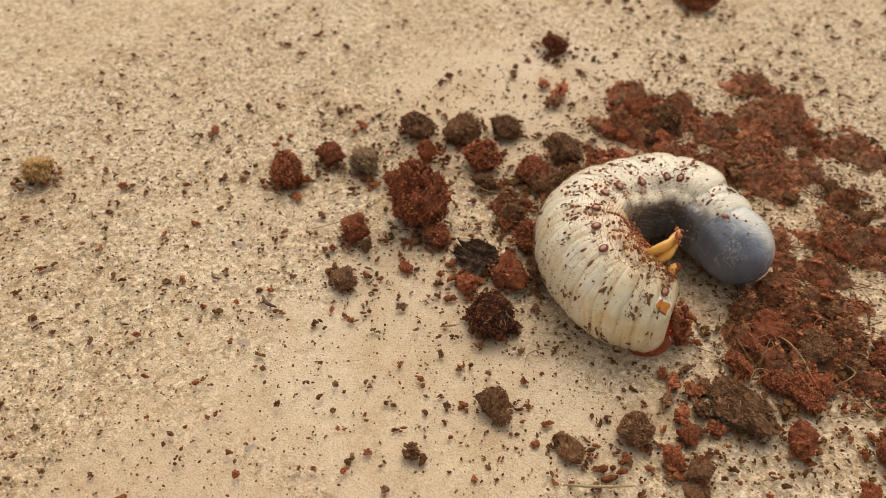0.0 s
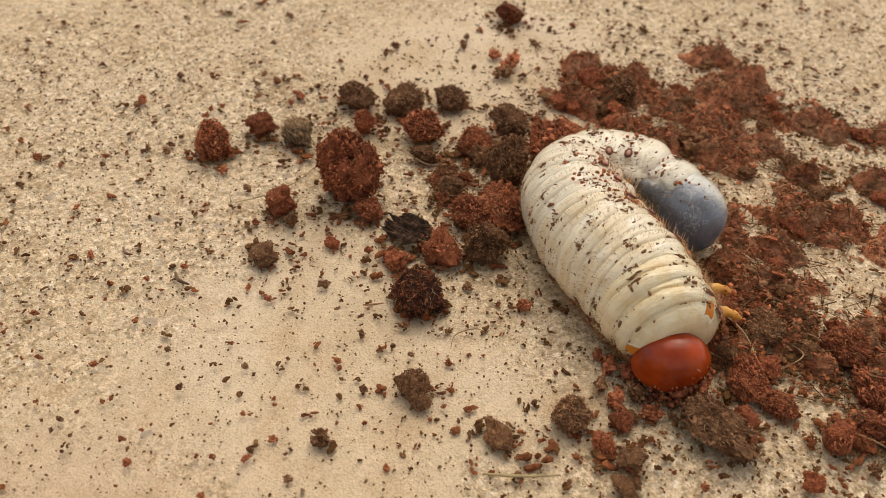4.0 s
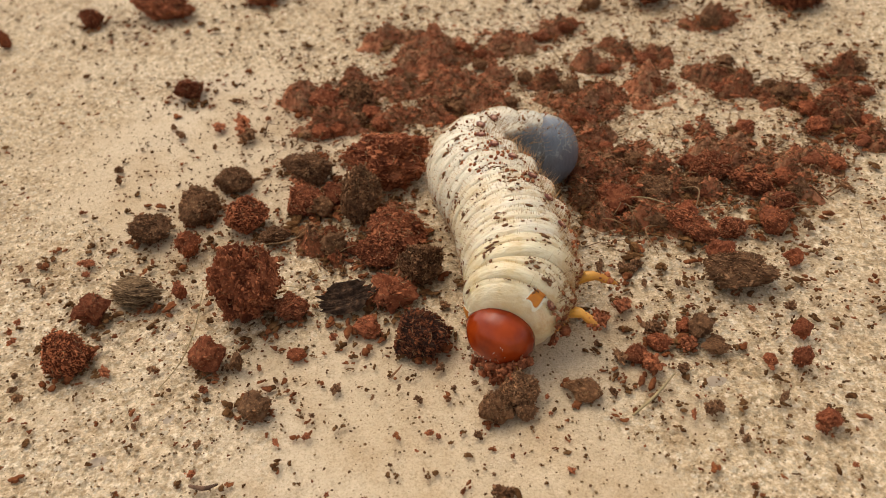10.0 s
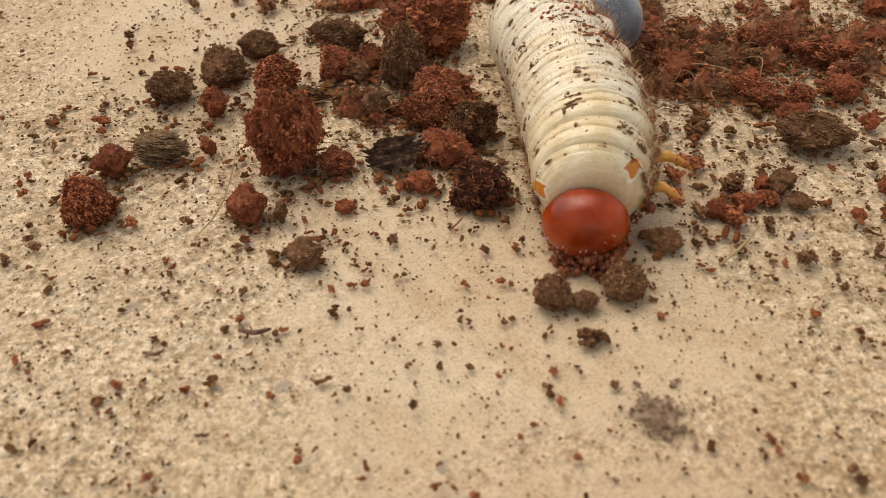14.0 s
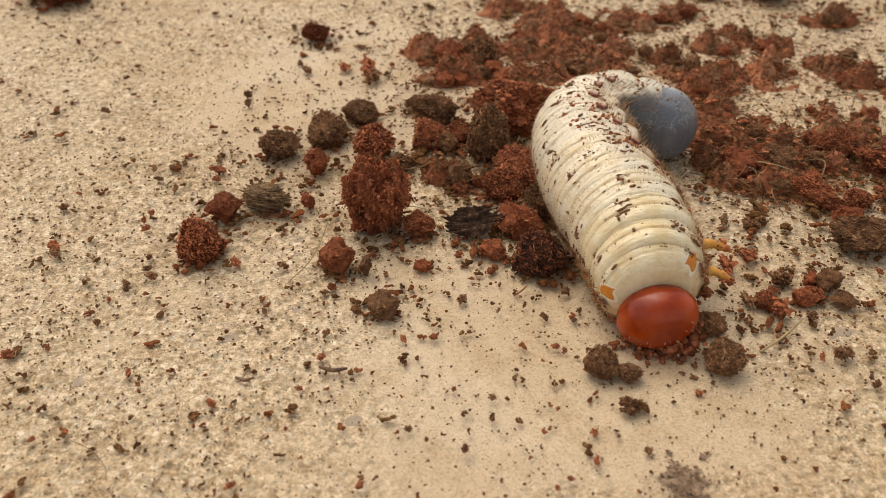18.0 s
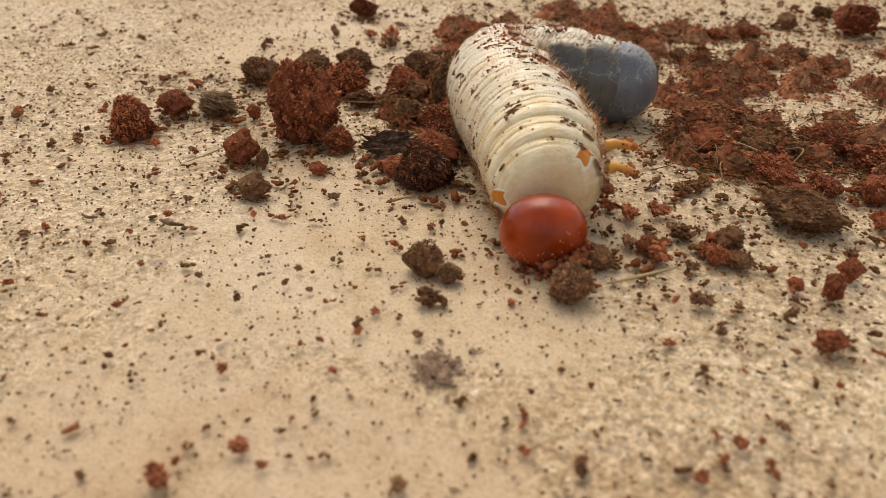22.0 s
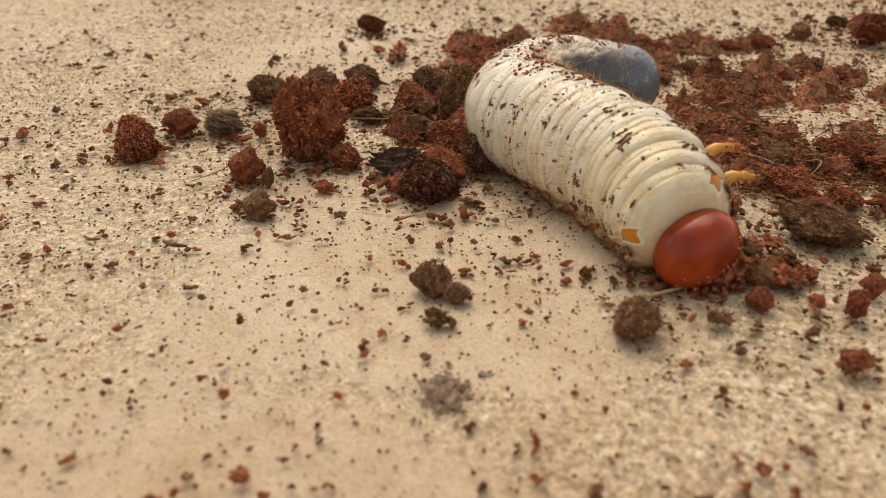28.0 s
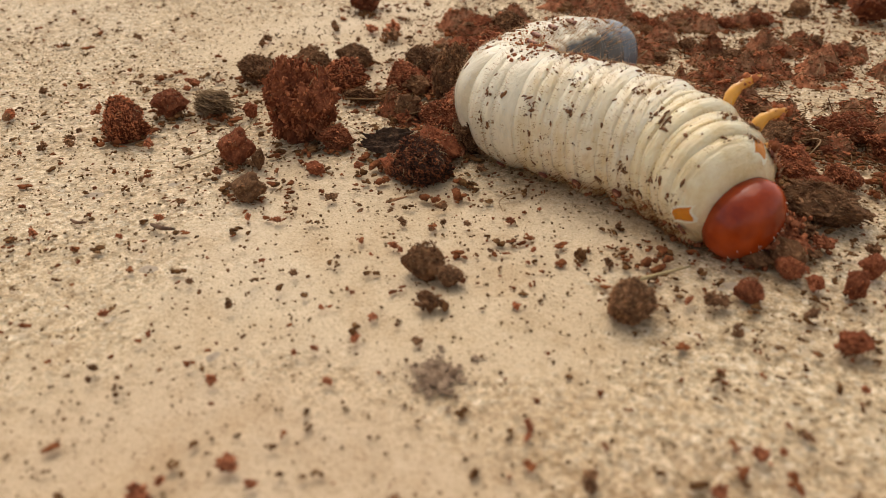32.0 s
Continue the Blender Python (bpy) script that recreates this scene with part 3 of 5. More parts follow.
clod(5.64, 5.96, 0.25, 0.25, "r")
clod(6.85, 8.53, 0.57, 0.36, "r")
clod(7.18, 7.73, 0.45, 0.30, "r")
clod(5.99, 9.04, 0.59, 0.38, "r")
clod(6.93, 5.99, 0.21, 0.19, "r")
clod(4.80, 3.74, 0.24, 0.13, "d")
clod(-11.31, 0.14, 0.46, 0.43, "o")
clod(5.50, 6.17, 0.29, 0.29, "r")

crumb(-0.17, 3.68, 0.15, "d"); crumb(-0.55, 2.98, 0.11, "d"); crumb(0.08, 3.18, 0.13, "d"); crumb(-0.36, 2.23, 0.11, "r")
crumb(0.45, 3.27, 0.11, "d"); crumb(-0.90, 3.28, 0.10, "d"); crumb(1.07, 2.61, 0.09, "d"); crumb(1.32, 2.42, 0.07, "d")
crumb(1.90, 1.30, 0.10, "r"); crumb(-0.35, 0.82, 0.08, "r"); crumb(-0.57, 0.33, 0.07, "r"); crumb(-1.38, 0.98, 0.09, "d")
crumb(-2.02, 1.12, 0.07, "r"); crumb(-0.10, 4.31, 0.08, "d"); crumb(0.38, 4.14, 0.08, "d"); crumb(1.06, 3.62, 0.11, "r")
crumb(1.68, 2.85, 0.11, "r"); crumb(2.06, 2.81, 0.09, "d"); crumb(4.77, 1.71, 0.11, "d"); crumb(6.04, 1.81, 0.18, "r")
crumb(5.61, 3.19, 0.15, "r"); crumb(5.21, -0.52, 0.18, "r"); crumb(5.44, -0.37, 0.11, "r"); crumb(5.69, -0.02, 0.10, "d")
crumb(6.27, 1.09, 0.10, "r"); crumb(6.28, 2.25, 0.11, "d"); crumb(-2.97, 2.23, 0.12, "r"); crumb(-2.47, 2.30, 0.13, "r")
crumb(-2.41, 2.77, 0.09, "d"); crumb(-1.36, 3.10, 0.08, "d"); crumb(-0.21, 2.15, 0.10, "r"); crumb(-0.03, 2.92, 0.08, "d")
crumb(-1.76, -0.12, 0.16, "d"); crumb(-3.23, -0.89, 0.11, "r"); crumb(-2.65, 0.23, 0.10, "d"); crumb(-0.46, 1.49, 0.07, "d")
crumb(-0.58, 1.89, 0.05, "r"); crumb(0.44, 2.12, 0.14, "d"); crumb(0.99, 1.65, 0.08, "r"); crumb(0.67, 1.32, 0.07, "d")
crumb(0.18, 0.37, 0.10, "r"); crumb(0.20, -0.18, 0.13, "r"); crumb(-0.19, -0.54, 0.09, "r"); crumb(-0.39, -0.71, 0.09, "r")
crumb(-1.04, -1.55, 0.13, "r"); crumb(-2.36, -1.05, 0.09, "r"); crumb(-2.55, -1.88, 0.09, "d"); crumb(-2.44, -2.09, 0.07, "d")
crumb(0.29, -1.08, 0.12, "r"); crumb(-4.54, 0.09, 0.09, "r"); crumb(-5.08, -1.02, 0.12, "r"); crumb(-5.86, 0.54, 0.12, "r")
crumb(-4.32, 2.28, 0.15, "d"); crumb(-2.17, 4.63, 0.17, "r"); crumb(1.07, 5.68, 0.25, "r"); crumb(-0.04, 5.32, 0.15, "d")
crumb(-2.04, 3.31, 0.16, "d"); crumb(0.78, 0.89, 0.27, "d"); crumb(2.71, 4.04, 0.13, "d"); crumb(3.48, 2.71, 0.12, "d")
crumb(4.06, 2.27, 0.14, "r"); crumb(4.52, 2.37, 0.21, "d"); crumb(1.70, 2.50, 0.05, "r"); crumb(1.37, 4.22, 0.07, "r")
crumb(0.97, 0.06, 0.13, "d"); crumb(2.15, 1.00, 0.06, "d"); crumb(-9.62, 1.35, 0.17, "r"); crumb(-7.90, 3.59, 0.17, "d")
crumb(-5.54, 2.77, 0.11, "d"); crumb(-7.41, 1.07, 0.12, "r"); crumb(-4.51, 0.95, 0.09, "r"); crumb(-4.91, 0.38, 0.09, "r")
crumb(-4.29, 1.67, 0.12, "r"); crumb(-1.83, 0.63, 0.06, "d"); crumb(-2.32, 0.70, 0.06, "d"); crumb(0.56, 0.33, 0.06, "d")
crumb(-0.96, -1.17, 0.04, "d"); crumb(-2.15, -1.67, 0.04, "d"); crumb(-1.77, -1.60, 0.05, "d"); crumb(-1.19, -0.64, 0.07, "d")
crumb(-5.52, 4.09, 0.15, "d"); crumb(-8.26, 3.19, 0.13, "d"); crumb(-8.44, 2.28, 0.12, "d"); crumb(-9.03, 1.57, 0.09, "r")
crumb(-10.06, 4.16, 0.19, "d"); crumb(-4.07, 4.03, 0.16, "d"); crumb(-5.58, 6.49, 0.19, "r"); crumb(-1.47, 4.93, 0.29, "r")
crumb(-2.35, 0.04, 0.09, "d"); crumb(-8.66, 2.49, 0.12, "r"); crumb(-8.07, 3.82, 0.14, "d"); crumb(-8.34, 3.38, 0.12, "d")
crumb(-10.16, 4.35, 0.20, "r"); crumb(-10.55, 5.71, 0.18, "d"); crumb(-8.71, 5.37, 0.14, "r"); crumb(4.36, 2.33, 0.25, "d")
crumb(3.10, 6.13, 0.23, "d"); crumb(3.84, 6.17, 0.16, "d"); crumb(-8.47, 0.24, 0.12, "d"); crumb(-8.03, 11.00, 0.19, "d")
crumb(-9.19, 7.34, 0.15, "d"); crumb(-11.38, 9.94, 0.18, "d"); crumb(-7.72, 7.34, 0.25, "r"); crumb(-5.16, 12.55, 0.45, "r")
crumb(-5.78, 12.66, 0.27, "r"); crumb(-7.06, 12.88, 0.21, "d"); crumb(-8.47, 2.90, 0.10, "r"); crumb(-6.54, 6.71, 0.15, "d")
crumb(2.82, 2.85, 0.14, "d"); crumb(-6.73, 1.20, 0.08, "r"); crumb(2.77, -0.94, 0.10, "r"); crumb(3.60, -1.48, 0.18, "d")
crumb(-5.10, 3.57, 0.09, "d"); crumb(-6.07, 2.20, 0.09, "r"); crumb(4.74, 1.88, 0.10, "d"); crumb(3.70, 6.04, 0.17, "d")
crumb(-7.89, 10.50, 0.20, "d"); crumb(-8.94, 6.94, 0.15, "d"); crumb(-8.46, 6.61, 0.13, "d"); crumb(-7.65, 6.99, 0.17, "r")
crumb(-8.57, 5.11, 0.14, "r"); crumb(-0.54, -3.50, 0.28, "r"); crumb(-0.55, -3.18, 0.13, "r"); crumb(-0.01, -2.72, 0.17, "r")
crumb(1.89, -2.58, 0.15, "d"); crumb(3.64, -1.64, 0.18, "d"); crumb(2.81, -1.13, 0.10, "r"); crumb(4.87, -1.24, 0.15, "r")
crumb(-3.88, -3.21, 0.08, "r"); crumb(0.35, -2.85, 0.08, "r"); crumb(-3.39, -3.87, 0.09, "d"); crumb(-5.57, -1.75, 0.11, "d")
crumb(-6.42, 4.08, 0.17, "r"); crumb(-8.16, 4.16, 0.15, "d"); crumb(-8.65, 5.65, 0.14, "r"); crumb(-8.80, 7.42, 0.15, "d")
crumb(-4.95, 12.05, 0.38, "d"); crumb(-6.79, 12.44, 0.24, "d"); crumb(-5.77, 11.76, 0.17, "d"); crumb(-3.40, 11.98, 0.17, "d")
crumb(3.88, 5.57, 0.15, "d"); crumb(3.53, 6.12, 0.16, "d"); crumb(4.52, 5.51, 0.15, "d"); crumb(5.70, 4.67, 0.15, "r")
crumb(6.43, 4.67, 0.15, "d"); crumb(8.79, 8.22, 0.20, "d"); crumb(7.52, 6.96, 0.23, "d"); crumb(7.66, 6.39, 0.16, "d")
crumb(5.64, 2.52, 0.15, "d"); crumb(-5.53, 2.94, 0.08, "r"); crumb(-1.01, 1.63, 0.07, "d"); crumb(-4.44, 3.50, 0.16, "r")

# clods that the grub shoves along
MOVED = [
    (clod(1.03, 2.72, 0.30, 0.28, "d"), [(0, 1.03, 2.72), (9.4, 1.03, 2.72), (10, 0.75, 2.55), (11, 0.55, 2.2), (12, 0.45, 2.0), (13, 0.40, 1.92), (14, 0.34, 1.74), (32, 0.34, 1.72)]),
    (clod(1.50, 2.85, 0.20, 0.17, "d"), [(0, 1.35, 2.60), (9.4, 1.35, 2.60), (11, 1.0, 2.15), (13, 0.85, 1.75), (14, 0.82, 1.62), (32, 0.80, 1.60)]),
    (clod(3.28, 4.05, 0.40, 0.34, "d"), [(0, 3.28, 4.05), (6, 3.38, 4.15), (7, 3.10, 3.95), (8, 2.86, 3.64), (8.5, 2.36, 3.6), (9, 1.7, 3.3), (10, 1.2, 2.85), (12, 1.10, 2.45), (13, 1.10, 2.0), (14, 1.45, 1.85), (14.5, 1.55, 1.85), (17, 2.35, 1.95), (20, 2.38, 1.9), (22, 2.6, 1.8), (23, 3.1, 1.7), (25, 3.38, 1.65), (32, 3.36, 1.66)]),
    (clod(2.72, 2.95, 0.38, 0.24, "d"), [(0, 2.72, 2.95), (7.5, 2.80, 3.05), (8, 2.69, 2.90), (8.5, 2.45, 2.88), (9, 2.36, 2.88), (20, 2.32, 2.90), (22, 2.75, 2.90), (23, 3.25, 3.0), (25, 4.34, 4.15), (28, 4.85, 3.80), (32, 5.23, 3.97)]),
    (clod(-0.45, 4.32, 0.58, 0.50, "b"), [(0, -0.42, 4.30), (12, -0.50, 4.35), (17, -0.60, 4.45), (22, -0.85, 4.6), (25, -1.0, 4.75), (32, -0.97, 4.72)]),
    (clod(4.0, 5.3, 0.21, 0.18, "r"), [(0, 4.00, 4.75), (5.5, 4.0, 4.75), (7, 3.85, 4.3), (9, 3.35, 3.65), (24, 3.45, 3.60), (25, 3.92, 3.93), (28, 4.87, 3.03), (32, 4.78, 2.71)]),
    (clod(4.0, 5.3, 0.23, 0.17, "r"), [(0, 4.05, 4.15), (5.5, 4.05, 4.15), (7, 4.05, 4.1), (9, 3.80, 3.95), (25, 4.84, 3.72), (28, 5.21, 3.85), (32, 5.29, 3.56)]),
    (clod(4.0, 5.3, 0.19, 0.14, "r"), [(0, 4.65, 4.15), (6, 4.65, 4.15), (8, 4.5, 4.2), (9, 4.35, 4.30), (25, 4.40, 4.28), (28, 5.05, 4.25), (32, 5.4, 4.3)]),
    (clod(4.0, 5.3, 0.74, 0.42, "d"), [(0, 4.40, 5.90), (2.5, 4.30, 5.80), (4.5, 5.60, 5.65), (6.5, 5.85, 5.40), (9, 5.70, 5.50), (32, 5.66, 5.55)]),
    (clod(3.75, 6.95, 0.40, 0.20, "r"), [(0, 3.75, 6.95), (2.5, 3.90, 6.90), (4.5, 5.25, 6.90), (7, 5.30, 6.90), (32, 5.30, 6.90)]),
    (clod(3.60, 7.70, 0.42, 0.22, "r"), [(0, 3.60, 7.70), (2.5, 3.70, 7.65), (4.5, 4.45, 7.65), (32, 4.45, 7.60)]),
    (clod(4.60, 7.10, 0.40, 0.24, "r"), [(0, 4.60, 7.10), (2.5, 4.65, 7.05), (4.5, 5.95, 7.00), (32, 5.95, 7.00)]),
]

# crumbs that the head ploughs before it: first to the near side, later aside
for x, y, r, kind in ((3.15, 5.60, 0.30, "r"), (3.50, 5.75, 0.34, "r"), (3.85, 5.45, 0.30, "d"), (3.30, 5.15, 0.24, "d"), (3.70, 5.05, 0.32, "r"), (4.25, 5.25, 0.26, "r"), (4.10, 5.00, 0.22, "d"), (2.85, 5.70, 0.20, "r")):
    e, n = x - 3.6, y - 5.35
    MOVED.append((crumb(x, y, r, kind), [(0, x, y), (5.5, x, y), (7, x - 0.25, y - 0.55), (8, x - 0.35, y - 1.05), (9, 3.45 + e * 1.3, 4.05 + n * 2.2), (22, 3.50 + e * 1.3, 4.05 + n * 2.2), (25, 4.50 + e * 0.9, 3.90 + n * 2.2), (28, 5.00 + e * 0.7, 4.25 + n * 1.6), (30.5, 5.30 + e * 0.6, 4.65 + n * 1.4), (32, 5.30 + e * 0.6, 4.65 + n * 1.4)]))


# ---- loose soil, specks and fibres ----
HEAPS = []


def heap(x, y, rx, ry):
    """A low patch of loose soil: its middle and half widths in centimetres."""
    HEAPS.append((x, y, rx, ry))


heap(-0.3, 16.7, 1.17, 1.10); heap(2.1, 16.4, 1.16, 0.80); heap(3.4, 17.0, 0.66, 0.60); heap(1.3, 14.2, 0.76, 0.90); heap(-1.4, 14.3, 0.96, 1.00); heap(-2.3, 14.4, 0.56, 0.80)
heap(-3.6, 13.8, 0.71, 0.86); heap(-2.9, 12.5, 0.35, 0.55); heap(-0.3, 12.9, 0.91, 0.70); heap(0.6, 13.3, 0.91, 0.90); heap(-1.3, 12.6, 0.91, 0.70); heap(-3.3, 10.5, 0.66, 0.60)
heap(-0.8, 7.9, 0.75, 0.90); heap(-0.6, 6.5, 0.71, 0.85); heap(-1.2, 8.3, 0.50, 0.65); heap(-2.7, 7.7, 0.55, 0.35); heap(-2.2, 7.1, 0.30, 0.35)
heap(4.3, 14.7, 0.66, 0.66); heap(5.8, 14.9, 0.61, 0.51); heap(5.4, 13.2, 0.86, 0.86); heap(4.3, 12.9, 0.66, 0.56); heap(4.0, 12.2, 0.71, 0.56)
heap(3.7, 10.9, 0.71, 0.76); heap(4.4, 10.1, 0.66, 0.61); heap(3.9, 9.2, 0.76, 0.67); heap(4.5, 8.7, 0.61, 0.51); heap(3.2, 8.6, 0.40, 0.45); heap(3.3, 7.8, 0.45, 0.40)
heap(4.1, 7.5, 0.61, 0.40); heap(4.8, 7.6, 0.60, 0.45); heap(7.2, 13.5, 0.86, 0.78); heap(7.6, 12.9, 0.86, 0.62)
heap(8.6, 12.4, 0.86, 0.57); heap(9.2, 11.5, 0.81, 0.54); heap(9.6, 10.8, 0.81, 0.54); heap(10.0, 10.2, 0.51, 0.43); heap(10.3, 12.3, 0.61, 0.59); heap(10.5, 13.3, 0.50, 0.47)
heap(6.4, 10.9, 0.50, 0.32); heap(6.7, 10.4, 0.81, 0.62); heap(6.2, 9.6, 0.76, 0.57); heap(5.7, 8.5, 0.50, 0.46); heap(7.3, 9.4, 0.60, 0.68); heap(6.8, 8.5, 0.50, 0.41)
heap(7.6, 8.3, 0.50, 0.41); heap(8.5, 9.5, 0.60, 0.70); heap(7.8, 8.9, 0.60, 0.46); heap(7.0, 7.5, 0.30, 0.27); heap(5.0, 9.3, 0.51, 0.46); heap(5.3, 8.8, 0.66, 0.46)
heap(3.6, 9.5, 0.85, 0.72); heap(3.4, 8.6, 0.60, 0.50); heap(4.7, 8.2, 0.60, 0.50)
heap(-2.2, 13.6, 1.20, 0.80); heap(-2.6, 12.5, 1.10, 0.75); heap(-0.4, 12.7, 1.45, 0.75); heap(-1.6, 17.2, 0.80, 0.95); heap(-0.2, 15.6, 1.10, 0.90); heap(0.2, 14.0, 0.95, 0.85)
heap(1.1, 12.9, 0.90, 0.60); heap(1.2, 15.8, 1.10, 0.55); heap(2.6, 10.9, 0.70, 0.60); heap(3.2, 11.7, 0.95, 0.65); heap(3.3, 13.0, 0.65, 0.50); heap(2.6, 13.8, 0.60, 0.34)
heap(8.1, 16.9, 1.00, 0.60); heap(5.0, 15.6, 0.60, 0.40); heap(6.0, 26.0, 2.90, 1.60); heap(9.4, 25.4, 2.90, 2.30); heap(12.0, 24.6, 2.20, 2.60); heap(14.5, 23.6, 2.40, 2.60); heap(3.2, 27.0, 1.60, 1.00)


rnd = random.Random(23)
for hx, hy, hrx, hry in HEAPS:
    for _ in range(2):
        a, d = rnd.uniform(0, 6.28), math.sqrt(rnd.random())
        x, y, r, kind = hx + hrx * d * math.cos(a), hy + hry * d * math.sin(a), rnd.uniform(0.12, 0.32), rnd.choice("rrrdd")
        if not (-1.3 < x < 3.6 and 2.5 < y < 11.6) and y > 5.8:
            r *= 1.6 if y > 20 else 1.0
            clod(x, y, r, r * rnd.uniform(0.6, 0.85), kind)


def scatter(name, items, seed, mat, label, category):
    """One mesh of many lumps: items are x, y, z, radius, flatness in centimetres. The larger ones are knots of grains."""
    rnd = random.Random(seed)
    grain, faces = ball(1)
    grain, faces = np.array([tuple(v) for v in grain]), np.array(faces)
    single, knots = [], []
    for _ in range(24):
        single.append((grain * np.array([rnd.uniform(0.7, 1.25) for _ in grain])[:, None], faces))
    for _ in range(20):
        v, f = [], []
        for k in range(5):
            size = rnd.uniform(0.34, 0.62)
            at = np.array([rnd.gauss(0, 0.38), rnd.gauss(0, 0.38), rnd.gauss(0, 0.28)])
            stretch = np.array([rnd.uniform(0.7, 1.5), rnd.uniform(0.7, 1.2), rnd.uniform(0.6, 1.0)])
            v.append(grain * np.array([rnd.uniform(0.7, 1.3) for _ in grain])[:, None] * size * stretch + at)
            f.append(faces + k * len(grain))
        knots.append((np.concatenate(v), np.concatenate(f)))
    vs, fs, count = [], [], 0
    for x, y, z, r, flat in items:
        a = rnd.uniform(0, 6.28)
        turn = np.array([[math.cos(a), -math.sin(a), 0], [math.sin(a), math.cos(a), 0], [0, 0, 1]])
        long = rnd.uniform(0.75, 1.55)
        shape, face = rnd.choice(knots if r > 0.034 else single)
        vs.append(((shape * (r * long, r / long ** 0.5, r * flat)) @ turn.T + (x, y, z)) * CM)
        fs.append(face + count)
        count += len(shape)
    mesh = bpy.data.meshes.new(name)
    mesh.from_pydata(np.concatenate(vs).tolist(), [], np.concatenate(fs).tolist())
    return tagged(linked(name, mesh, mat, smooth=False), label, category, kind="stuff")


def bare(x, y):
    """Where the grub has swept the floor."""
    return -0.6 < x < 2.3 and 6.6 < y < 11.3 or -0.6 < x < 3.1 and 2.5 < y <= 6.6


def heap_height(x, y):
    """How thick the loose soil lies, in centimetres; below 0 the floor is bare."""
    p = Vector((x, y, 0))
    sway = Vector((noise.noise(p * 0.9), noise.noise(p * 0.9 + Vector((5, 9, 2))), 0)) * 0.35
    m = max(1 - math.hypot((x + sway.x - a) / c, (y + sway.y - b) / d) / 1.08 for a, b, c, d in HEAPS)
    m += 0.45 * noise.noise(p * 1.1 + Vector((3.3, 0, 1))) + 0.40 * noise.noise(p * 2.4 + Vector((8.1, 2, 0))) - 0.30
    if m < -0.3:
        return -0.1
    knob = noise.voronoi(p * 1.7 + sway)[0][0]
    crumb_up = noise.voronoi(p * 6.5)[0][0]
    rough = 0.56 * (0.52 - knob) + 0.20 * (0.45 - crumb_up) + 0.06 * noise.noise(p * 11) + 0.06 * noise.noise(p * 21)
    m = min(m, 0.75)
    return 0.60 * m + rough * min(1.0, max(0.15, 1.6 * m + 0.3)) - 0.015


def soil_sheet(x0, x1, y0, y1, step):
    nx, ny = int((x1 - x0) / step) + 1, int((y1 - y0) / step) + 1
    rnd = random.Random(5)
    high = {}
    vs = []
    for j in range(ny):
        for i in range(nx):
            x, y = x0 + (i + rnd.uniform(-0.3, 0.3)) * step, y0 + (j + rnd.uniform(-0.3, 0.3)) * step
            h = -0.1 if bare(x, y) else heap_height(x, y)
            high[i, j] = h
            vs.append((x * CM, y * CM, h * CM))
    fs = []
    for j in range(ny - 1):
        for i in range(nx - 1):
            if max(high[i, j], high[i + 1, j], high[i, j + 1], high[i + 1, j + 1]) > -0.06:
                q = j * nx + i
                fs.append([q, q + 1, q + nx + 1, q + nx])
    tagged(linked("soil_heap", from_lists("soil_heap", vs, fs), HEAP, smooth=False), "low ragged heaps of reddish brown peaty soil on concrete", "soil", kind="stuff")


soil_sheet(-7.0, 12.0, 5.8, 18.4, 0.046)
soil_sheet(1.0, 17.5, 20.5, 29.0, 0.13)


def heap_items(seed, count, low, high):
    """Crumbs of all sizes lying on the heaps, thinning out past their rims."""
    rnd = random.Random(seed)
    out = []
    for _ in range(count):
        x, y, rx, ry = HEAPS[rnd.randrange(len(HEAPS))]
        far = y > 20
        a, d = rnd.uniform(0, 6.28), math.sqrt(rnd.random()) * 1.7
        px, py = x + rx * d * math.cos(a), y + ry * d * math.sin(a)
        h = heap_height(px, py)
        if bare(px, py) or rnd.random() > (1.0 if h > 0.0 else 0.16):
            continue
        r = min(0.11, low + rnd.expovariate(high)) * (1.8 if far else 1.0)
        out.append((px, py, max(0.0, h) + r * 0.25, r, rnd.uniform(0.5, 0.9)))
    return out


scatter("loose_soil", heap_items(3, 20000, 0.010, 62), 4, RED_LOOSE, "loose reddish brown crumbly soil spread on concrete", "soil")
scatter("loose_soil", heap_items(5, 18000, 0.010, 62), 6, DARK_LOOSE, "loose dark brown peaty soil spread on concrete", "soil")


